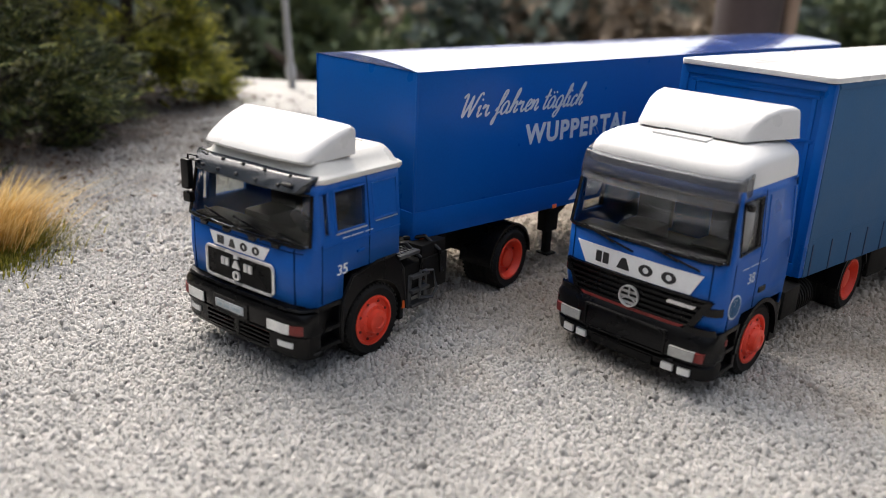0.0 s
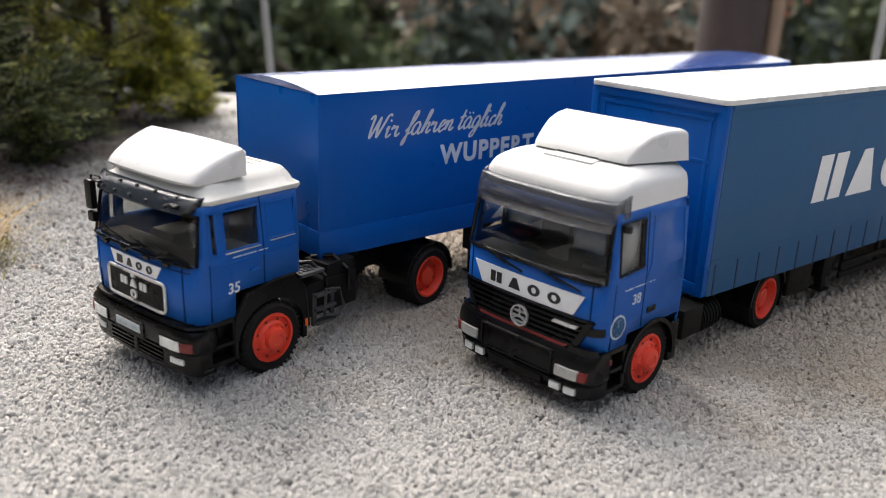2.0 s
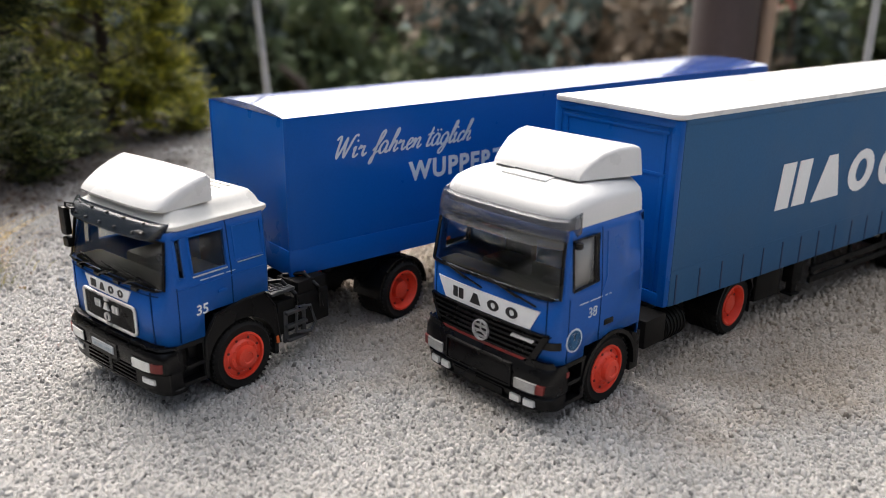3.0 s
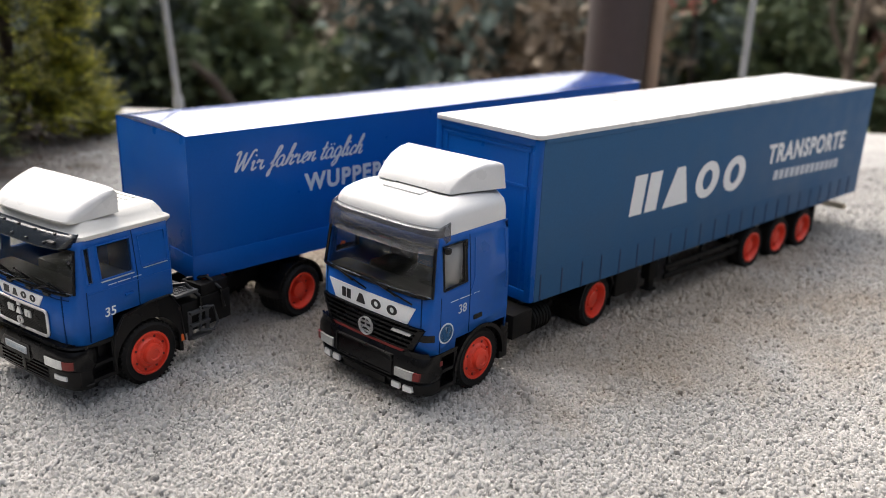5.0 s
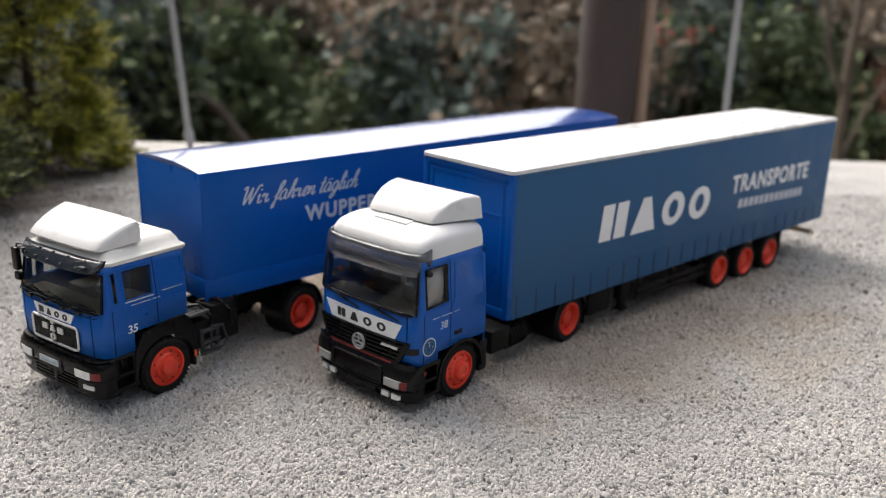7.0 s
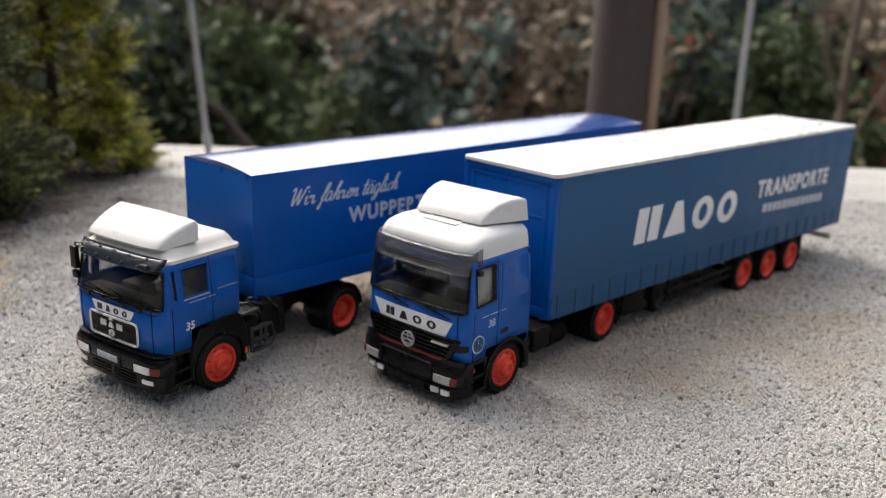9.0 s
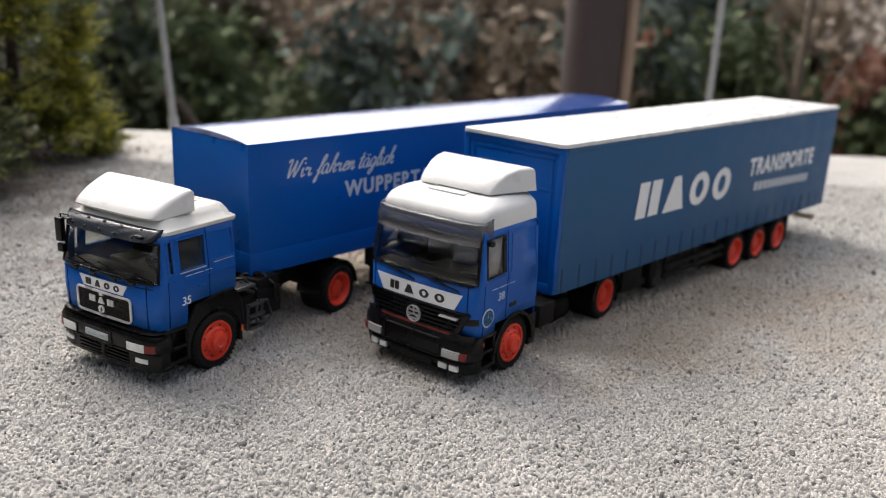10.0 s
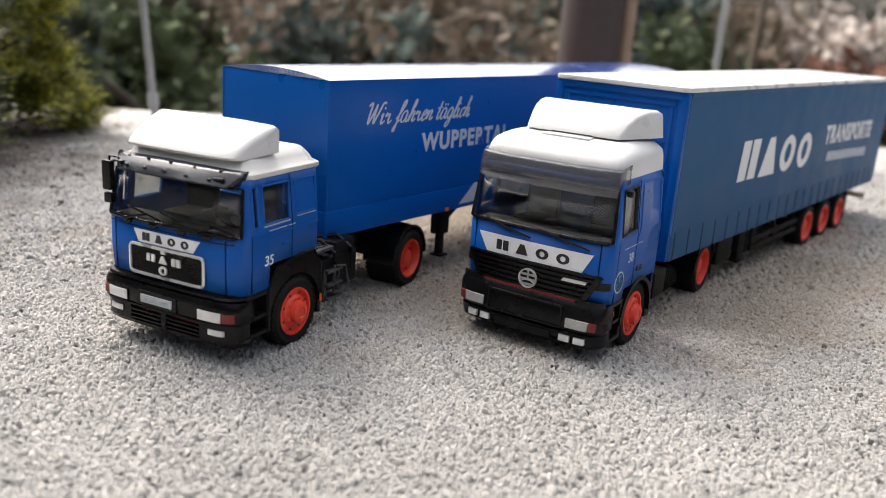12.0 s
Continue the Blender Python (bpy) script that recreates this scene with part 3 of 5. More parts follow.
    for s in (-1, 1):
        bm = bmesh.new()
        box(bm, s * 0.3, s * 0.85, -0.5, 0.05, 1.5, 1.8, 0.06)
        box(bm, s * 0.3, s * 0.85, 0.0, 0.15, 1.7, 2.35, 0.06)
        part("seat", bm, GREY_SEAT, t)
    sw = lathe(bmesh.new(), [(-0.015, 0.16), (0.015, 0.16), (0.015, 0.19), (-0.015, 0.19), (-0.015, 0.16)], 20, "z")
    bmesh.ops.transform(sw, matrix=pose(0.55, -0.68, 1.95, -60, 0, 0), verts=sw.verts)
    part("steering_wheel", sw, BLACK, t)
    chassis(t, 4.2)
    bm = bmesh.new()
    box(bm, 0.55, 1.12, 0.72, 1.75, 0.55, 1.08, 0.03)
    box(bm, 0.6, 1.1, 1.15, 1.72, 1.08, 1.28, 0.02)
    box(bm, -1.12, -0.55, 0.72, 1.75, 0.55, 1.08, 0.03)
    part("side_tank", bm, CHASSIS, t)
    bm = bmesh.new()
    box(bm, 0.5, 1.15, 0.6, 1.05, 1.22, 1.27, 0.01)
    for i in range(7):
        for k in range(5):
            box(bm, 0.56 + i * 0.08, 0.6 + i * 0.08, 0.64 + k * 0.08, 0.68 + k * 0.08, 1.27, 1.285, 0)
    part("tread_plate", bm, GREY, t, "dark grey checker plate behind the cab")
    bm = bmesh.new()
    for z in (0.42, 0.64, 0.86):
        box(bm, 1.06, 1.2, 0.84, 1.24, z, z + 0.05, 0.012)
    box(bm, 1.08, 1.13, 0.82, 0.9, 0.4, 0.92, 0.012)
    box(bm, 1.08, 1.13, 1.18, 1.26, 0.4, 0.92, 0.012)
    ringbar(bm, [(1.19, 1.0, 0.55), (1.24, 1.25, 0.5), (1.24, 1.35, 0.62), (1.19, 1.3, 0.9), (1.17, 1.05, 0.95)], 0.025)
    part("step_bracket", bm, GREY, t)
    bm = bmesh.new()
    for y0 in (0.75, 1.2):
        tube(bm, [(0.7, y0, 1.3), (0.95, y0 + 0.2, 1.34), (1.15, y0 + 0.3, 1.15), (1.17, y0 + 0.35, 0.8)], 0.035)
    part("air_pipe", bm, BLACK, t)
    part("side_marker", B(1.19, 1.215, 0.6, 0.66, 0.5, 0.62, 0.008), ORANGE, t, "orange side marker")
    rear_deck(t, 3.42)
    for s in (-1, 1):
        wheel(t, s * 1.2, 0, "front_wheel", s, 1)
        wheel(t, s * 1.22, 3.42, "rear_wheel", s, -1, twin=True)
    axles(t, (0, 3.42))
    return t


def axles(t, ys):
    for y in ys:
        bm = bmesh.new()
        tube(bm, [(-1.0, y, 0.5), (1.0, y, 0.5)], 0.09)
        box(bm, -0.45, 0.45, y - 0.15, y + 0.15, 0.5, 0.75, 0.03)
        part("axle", bm, CHASSIS, t)


def rear_deck(t, y):
    for s in (-1, 1):
        bm = bmesh.new()
        arch(bm, y, 0.52, 0.58, 0.62, s * 0.6, s * 1.22, 0, 180)
        part("rear_mudguard", bm, BLACK, t)
    bm = bmesh.new()
    box(bm, -0.4, 0.4, y - 0.75, y + 0.5, 0.95, 1.05, 0.03)
    lathe_z = lathe(bmesh.new(), [(1.05, 0.5), (1.12, 0.5), (1.14, 0.46), (1.14, 0.001)], 24, "z")
    bmesh.ops.translate(lathe_z, vec=(0, y - 0.4, 0), verts=lathe_z.verts)
    part("coupling_base", bm, CHASSIS, t)
    part("coupling_plate", lathe_z, CHASSIS, t)


def bumper_loft(levels, yr):
    """A bumper that runs round the front: (height, front, half width) rings, open at the back."""
    bm = bmesh.new()
    rings = []
    for z, yf, hw in levels:
        half = [(f * hw, yf + dy * 1.0, z) for f, dy in BOW] + [(hw, -0.95, z), (hw, yr, z)]
        full = [(-x, y, zz) for x, y, zz in half[:0:-1]] + half
        inner = [(x * 0.86, y + 0.2 if y < -0.9 else y, zz) for x, y, zz in full[::-1]]
        rings.append([bm.verts.new(p) for p in full + inner])
    n = len(rings[0])
    for a, b in zip(rings, rings[1:]):
        for i in range(n):
            bm.faces.new((a[i], a[(i + 1) % n], b[(i + 1) % n], b[i]))
    h = n // 2
    for r in (rings[0], rings[-1]):
        for i in range(h - 1):
            bm.faces.new((r[i], r[i + 1], r[n - 2 - i], r[n - 1 - i]))
    return bm


# ---- the newer tractor with the ring mark on its grille ----
def new_tractor():
    t = thing("tractor_unit", 3.16, 10.92, 0, 48.6 - 90, "blue model truck tractor with high white roof and smoked visor", "model truck")
    side = (-0.93, -0.62, -0.40, -0.30, 0.1, 0.62)
    LV = ((0.9, -1.25, 1.2, 0.72), (1.08, -1.27, 1.215, 0.72), (1.3, -1.285, 1.22, 0.72), (1.86, -1.275, 1.22, 0.71), (1.95, -1.255, 1.215, 0.7), (2.6, -1.12, 1.165, 0.64), (2.74, -1.09, 1.15, 0.62))

    def windscreen(i, j):
        return i <= 3 and j in (3, 4)

    def side_glass(i, j):
        return j == 4 and i in (6, 7)

    def gap(i, j):
        return j == 0 and 7 <= i <= 10

    body = part("cab_body", cab_skin(LV, side, -0.98, lambda i, j: not (windscreen(i, j) or side_glass(i, j) or gap(i, j)), 0, 0.08), BLUE_CAB, t, "satin blue plastic cab shell")
    solid(body, 0.05)
    solid(part("windscreen", cab_skin(LV, side, -0.98, windscreen, 0.012), GLASS, t, "clear plastic windscreen"), 0.02)
    # The +x window has a pale body colour, the other one is clear
    for s in (1, -1):
        solid(part("side_window", cab_skin(LV, side, -0.98, side_glass, 0.02, sides=(s,)), GLASS_PALE if s > 0 else GLASS, t, "pale side window" if s > 0 else "clear plastic side window"), 0.02)
    ring_lo, ring_hi = cab_ring(*LV[3], side, -0.98)[:5], cab_ring(*LV[5], side, -0.98)[:5]
    loop = [(-x, y - 0.01, z) for x, y, z in ring_lo[::-1]] + [(x, y - 0.01, z) for x, y, z in ring_lo[1:]]
    loop += [(x, y - 0.01, z) for x, y, z in ring_hi[::-1]] + [(-x, y - 0.01, z) for x, y, z in ring_hi[1:]]
    part("window_seal", ringbar(bmesh.new(), loop, 0.024), BLACK, t, "black windscreen seal")
    for s in (-1, 1):
        bm = bmesh.new()
        ringbar(bm, [(s * 1.21, -0.93, 1.93), (s * 1.21, -0.4, 1.96), (s * 1.165, -0.4, 2.6), (s * 1.165, -0.93, 2.6)], 0.022)
        for y in (-0.45, -0.42):
            tube(bm, [(s * 1.2, y, 1.97), (s * 1.158, y, 2.6)], 0.022, 6)
        part("window_seal", bm, BLACK, t)
    for s in (-1, 1):
        bm = bmesh.new()
        groove = bmesh.new()
        box(groove, s * 1.2, s * 1.2235, -0.335, -0.318, 1.1, 1.9, 0)
        tube(groove, [(s * 1.216, -0.326, 1.9), (s * 1.213, -0.326, 1.95), (s * 1.165, -0.326, 2.6), (s * 1.155, -0.326, 2.68)], 0.009, 6)
        box(groove, s * 1.2, s * 1.2235, -1.0, -0.985, 0.95, 1.84, 0)
        part("door_groove", groove, JOINT, t)
        tube(bm, [(s * 1.215, -0.3, 1.78), (s * 1.213, -0.22, 1.98), (s * 1.165, -0.2, 2.6)], 0.016, 6)
        tube(bm, [(s * 1.218, 0.58, 1.6), (s * 1.213, 0.57, 1.95), (s * 1.165, 0.53, 2.6)], 0.016, 6)
        part("door_joint", bm, BLUE_CAB, t)
    for s in (-1, 1):
        bm = bmesh.new()
        box(bm, s * 1.2, s * 1.236, -0.22, -0.02, 1.27, 1.35, 0.012)
        part("door_handle", bm, BLACK, t, "black recessed door handle")
    words("fleet_number", "38", 0.2, PRINT_GREY, t, on_flank(1.222, -0.6, 1.48), 0.05, 0.001, 1.0, "white number 38 on the door")
    bm = bmesh.new()
    for a, b in ((-0.78, -0.6), (-0.56, -0.3), (-0.24, -0.18), (-0.15, -0.1)):
        box(bm, 1.217, 1.223, a, b, 1.71, 1.722, 0)
    part("door_lettering", bm, PRINT_GREY, t, "small pale line of illegible lettering")
    disc = lathe(bmesh.new(), [(1.215, 0.165), (1.226, 0.165), (1.226, 0.001)], 28)
    bmesh.ops.translate(disc, vec=(0, -0.86, 1.24), verts=disc.verts)
    em = part("round_emblem", disc, PRINT_GREY, t, "round pale emblem")
    disc = lathe(bmesh.new(), [(1.226, 0.14), (1.23, 0.14), (1.23, 0.11), (1.226, 0.11)], 28)
    box(disc, 1.226, 1.23, -0.06, 0.06, -0.09, 0.0, 0)
    box(disc, 1.226, 1.23, -0.09, -0.02, 0.0, 0.08, 0)
    box(disc, 1.226, 1.23, 0.02, 0.09, 0.0, 0.08, 0)
    bmesh.ops.translate(disc, vec=(0, -0.86, 1.24), verts=disc.verts)
    part("emblem_print", disc, BLUE_TARP, em)
    HW, YF = 1.22, -1.285
    part("name_panel", front_sheet(bmesh.new(), (-0.96, 0.95), (-0.79, 0.8), 1.665, 1.38, HW, YF, 0.012, 16), PRINT, t, "white trapezoid panel")
    front_mark(t, DARK_PRINT, -0.62, 0.6, 1.445, 1.6, HW, YF, 0.13, "black shape on the white panel")
    g = part("grille", front_sheet(bmesh.new(), (-1.08, 1.08), (-0.78, 0.78), 1.35, 0.83, HW, YF, 0.012, 16), BLACK, t, "black louvred grille")
    bm = bmesh.new()
    for k in range(6):
        z = 0.9 + k * 0.075
        w = 0.76 + 0.28 * (z - 0.84) / 0.5
        front_sheet(bm, (-w, w), (-w, w), z + 0.035, z, HW, YF, 0.05, 14)
    part("grille_slat", bm, BLACK, g)
    for sx in (-1, 1):
        part("grille_border", front_sheet(bmesh.new(), (sx * 1.03, sx * 1.12), (sx * 0.74, sx * 0.84), 1.35, 0.83, HW, YF, 0.058, 3), BLACK, g)
    part("grille_border", front_sheet(bmesh.new(), (-1.1, 1.1), (-1.09, 1.09), 1.37, 1.345, HW, YF, 0.045, 16), BLACK, g)
    part("lower_mesh", front_sheet(bmesh.new(), (-0.8, 0.8), (-0.74, 0.74), 0.975, 0.935, HW, YF, 0.056, 12), RED_DULL, g, "dark red strip below the grille")
    ring = lathe(bmesh.new(), [(-0.02, 0.133), (0.02, 0.133), (0.02, 0.15), (-0.02, 0.15), (-0.02, 0.133)], 28, "z")
    for k in range(3):
        bmesh.ops.create_cube(ring, size=1, matrix=Matrix.Rotation(2 * math.pi * k / 3, 4, "Z") @ Matrix.Translation((0, 0.065, 0)) @ Matrix.Diagonal((0.015, 0.13, 0.02, 1)))
    bmesh.ops.transform(ring, matrix=pose(-0.01, -1.35, 1.13, 90, 0, 0), verts=ring.verts)
    part("ring_mark", ring, SILVER, g, "silver ring with three spokes")
    part("model_mark", front_sheet(bmesh.new(), (0.55, 0.92), (0.52, 0.89), 1.265, 1.22, HW, YF, 0.06, 4), SILVER, g, "small silver bar")
    for s in (-1, 1):
        part("corner_lamp", front_sheet(bmesh.new(), (s * 1.02, s * 1.2), (s * 0.98, s * 1.2), 1.27, 1.16, HW, YF, 0.02, 5), BLACK, t, "dark corner lamp")
    for x in (-1.04, 1.04):
        part("panel_groove", front_sheet(bmesh.new(), (x - 0.008, x + 0.008), (x - 0.008, x + 0.008), 1.84, 1.3, HW, YF, 0.004, 2), JOINT, t)
    # Bumper
    bp = part("bumper", bumper_loft(((0.5, -1.38, 1.21), (0.56, -1.42, 1.24), (0.84, -1.4, 1.24), (0.93, -1.34, 1.22)), -0.98), BLACK, t, "black plastic bumper")
    part("bumper_lip", bumper_loft(((0.24, -1.28, 1.16), (0.28, -1.34, 1.21), (0.46, -1.37, 1.22), (0.5, -1.34, 1.2)), -0.98), BLACK, bp)
    bm = bmesh.new()
    front_sheet(bm, (-0.5, 0.45), (-0.5, 0.45), 0.42, 0.31, 1.22, -1.37, 0.012, 8)
    part("plate_recess", bm, BLACK, bp)
    for s in (-1, 1):
        part("bumper_shoulder", front_sheet(bmesh.new(), (s * 0.84, s * 1.17), (s * 0.8, s * 1.2), 0.99, 0.9, 1.23, -1.345, 0.012, 6), BLACK, bp)
    for z in (0.3, 0.44):
        part("bumper_rib", front_sheet(bmesh.new(), (-1.0, 1.0), (-1.0, 1.0), z + 0.016, z, 1.22, -1.37, 0.018, 18), BLACK, bp)
    for z0, z1 in ((0.84, 0.865), (0.525, 0.55)):
        part("bumper_rib", front_sheet(bmesh.new(), (-0.62, 0.62), (-0.62, 0.62), z1, z0, 1.24, -1.415, 0.02, 12), BLACK, bp)
    for x in (-0.63, 0.6):
        part("bumper_joint", front_sheet(bmesh.new(), (x, x + 0.03), (x, x + 0.03), 0.86, 0.53, 1.24, -1.415, 0.016, 2), BLACK, bp)
    for s in (-1, 1):
        part("headlight", front_sheet(bmesh.new(), (s * 0.7, s * 1.04), (s * 0.7, s * 1.03), 0.7, 0.565, 1.24, -1.42, 0.03, 4), LAMP_DULL, bp, "clear headlight")
        part("indicator", front_sheet(bmesh.new(), (s * 1.05, s * 1.15), (s * 1.04, s * 1.14), 0.695, 0.57, 1.24, -1.42, 0.028, 4), RED_DULL, bp, "dull red indicator")
        for a, b in ((0.6, 0.76), (0.83, 0.99)):
            part("fog_lamp", front_sheet(bmesh.new(), (s * a, s * b), (s * a, s * b), 0.42, 0.325, 1.22, -1.37, 0.03, 3), LAMP, bp, "small clear fog lamp")
    part("side_marker", B(1.225, 1.245, -1.0, -0.94, 0.74, 0.82, 0.006), RED_DULL, bp)
    for s in (-1, 1):
        bm = bmesh.new()
        for z0, z1 in ((0.3, 0.36), (0.58, 0.64), (0.86, 0.93)):
            box(bm, s * 0.95, s * 1.215, -1.1, -0.56, z0, z1, 0.012)
        box(bm, s * 0.95, s * 1.21, -0.64, -0.56, 0.3, 0.92, 0.012)
        box(bm, s * 0.9, s * 1.06, -1.1, -0.6, 0.32, 0.9, 0.01)
        part("step_panel", bm, BLACK, t)
    for s in (-1, 1):
        bm = bmesh.new()
        arch(bm, 0, 0.5, 0.57, 0.63, s * 0.8, s * 1.23, -5, 180)
        box(bm, s * 0.8, s * 1.18, 0.56, 0.78, 0.3, 0.92, 0.03)
        part("mudguard", bm, BLACK, t, "black wheel arch")
    # High roof with its spoiler
    R = ((2.735, -1.06, 1.15, 0.62), (2.8, -1.075, 1.148, 0.62), (2.9, -1.07, 1.14, 0.62), (2.98, -1.03, 1.128, 0.615), (3.05, -0.96, 1.105, 0.61), (3.1, -0.87, 1.05, 0.6), (3.15, -0.74, 0.98, 0.59), (3.185, -0.52, 0.88, 0.57))
    part("roof", cab_skin(R, (-0.3, 0.2), -0.45, lambda i, j: True, 0, 0.06, caps=(0, 7)), WHITE, t, "rounded white high roof", 33)
    part("roof_seam", B(-1.14, 1.14, -0.95, 0.6, 2.722, 2.736, 0), JOINT, t)
    prof = [(-0.56, 3.25), (-0.53, 3.31), (-0.3, 3.45), (0.0, 3.56), (0.35, 3.62), (0.7, 3.63), (0.82, 3.6), (0.84, 3.24)]
    sp = bmesh.new()
    rows = []
    for f, sc, back in ((-1, 0.86, 0.06), (-0.985, 0.95, 0.03), (-0.95, 1, 0.01), (-0.5, 1.0, 0), (0, 1.0, -0.0), (0.5, 1.0, 0), (0.95, 1, 0.01), (0.985, 0.95, 0.03), (1, 0.86, 0.06)):
        rows.append([sp.verts.new((f * (0.79 + 0.2 * (y + 0.56)) * (1 - 0.1 * (z - 3.22)), -0.4 + (y + 0.56) * 0.73 + back * (1 if y < 0 else 0), 3.2 + (z - 3.235) * sc * 1.06)) for y, z in prof])
    for a, b in zip(rows, rows[1:]):
        for i in range(len(prof) - 1):
            sp.faces.new((a[i], b[i], b[i + 1], a[i + 1]))
    sp.faces.new(rows[0])
    sp.faces.new(rows[-1][::-1])
    part("spoiler", sp, WHITE, t, "white roof spoiler with a slot", 40)
    part("spoiler_foot", B(-0.7, 0.7, -0.3, 0.5, 3.15, 3.23, 0.01), WHITE, t)
    bm = bmesh.new()
    prism(bm, [(-0.4, -0.62), (0.4, -0.62), (0.36, -0.3), (-0.36, -0.3)], "z", 3.12, 3.2, 0.012)
    part("roof_hatch", bm, WHITE, t)
    # Dark grey bar stands for the shadow in the spoiler's notch
    bm = bmesh.new()
    box(bm, -0.34, 0.34, -0.402, -0.32, 3.205, 3.225, 0.006)
    part("notch_shade", bm, GREY, t)
    # Smoked visor
    vz = ((2.89, -1.115), (2.86, -1.175), (2.7, -1.225), (2.51, -1.255))
    vb = bmesh.new()
    cols = []
    for i in range(17):
        f = -1 + i / 8
        dy = 0.14 * abs(f) ** 4
        cols.append([vb.verts.new((f * 1.13, y + dy, z)) for z, y in vz])
    for sx in (-1, 1):
        extra = [vb.verts.new((sx * 1.17, -0.78, z)) for z in (2.95, 2.9, 2.78, 2.68)]
        cols.insert(0, extra) if sx < 0 else cols.append(extra)
    for a, b in zip(cols, cols[1:]):
        for k in range(3):
            vb.faces.new((a[k], b[k], b[k + 1], a[k + 1]))
    solid(part("sun_visor", vb, SMOKE_PALE, t, "pale smoked plastic sun visor"), 0.025)
    for x0, x1 in ((-0.85, -0.55), (0.05, 0.4)):
        wiper(t, x0, 1.9, x1 + 0.2, 1.78, HW, -1.28, 0.1)
    bm = bmesh.new()
    tube(bm, [(1.16, -0.9, 2.58), (1.25, -0.94, 2.57)], 0.03, 8)
    box(bm, 1.21, 1.31, -0.99, -0.89, 2.52, 2.62, 0.035)
    part("mirror_stub", bm, BLACK, t)
    bm = bmesh.new()
    box(bm, -1.12, 1.12, -1.1, 0.6, 1.42, 1.5, 0.01)
    box(bm, -1.1, 1.1, -1.15, -0.75, 1.5, 1.86, 0.06)
    part("dashboard", bm, GREY_SEAT, t)
    for s in (-1, 1):
        bm = bmesh.new()
        box(bm, s * 0.3, s * 0.85, -0.5, 0.05, 1.5, 1.8, 0.06)
        box(bm, s * 0.3, s * 0.85, 0.0, 0.15, 1.7, 2.4, 0.06)
        part("seat", bm, GREY_SEAT, t)
    chassis(t, 4.3)
    bm = bmesh.new()
    box(bm, 0.55, 1.15, 0.95, 1.5, 0.5, 0.95, 0.03)
    lt = lathe(bmesh.new(), [(1.55, 0.2), (1.57, 0.24), (2.1, 0.24), (2.12, 0.2)], 20, "z")
    bmesh.ops.transform(lt, matrix=Matrix(((1, 0, 0, 0.9), (0, 0, 1, 0), (0, -1, 0, 0.62), (0, 0, 0, 1))), verts=lt.verts)
    part("battery_box", bm, CHASSIS, t)
    for k in range(6):
        r = lathe(bmesh.new(), [(-0.012, 0.24), (-0.012, 0.26), (0.012, 0.26), (0.012, 0.24)], 20, "z")
        bmesh.ops.transform(r, matrix=Matrix(((1, 0, 0, 0.9), (0, 0, 1, 1.6 + k * 0.09), (0, -1, 0, 0.62), (0, 0, 0, 1))), verts=r.verts)
        part("tank_rib", r, CHASSIS, t)
    part("air_tank", lt, CHASSIS, t)
    part("fuel_tank", B(-1.15, -0.55, 0.95, 2.3, 0.5, 1.0, 0.08), CHASSIS, t)
    for s in (-1, 1):
        bm = bmesh.new()
        box(bm, s * 0.75, s * 1.2, 4.08, 4.12, 0.25, 0.95, 0.01)
        part("mud_flap", bm, BLACK, t)
    rear_deck(t, 3.54)
    for s in (-1, 1):
        wheel(t, s * 1.17, 0, "front_wheel", s, 1)
        wheel(t, s * 1.18, 3.54, "rear_wheel", s, -1, twin=True)
    axles(t, (0, 3.54))
    return t


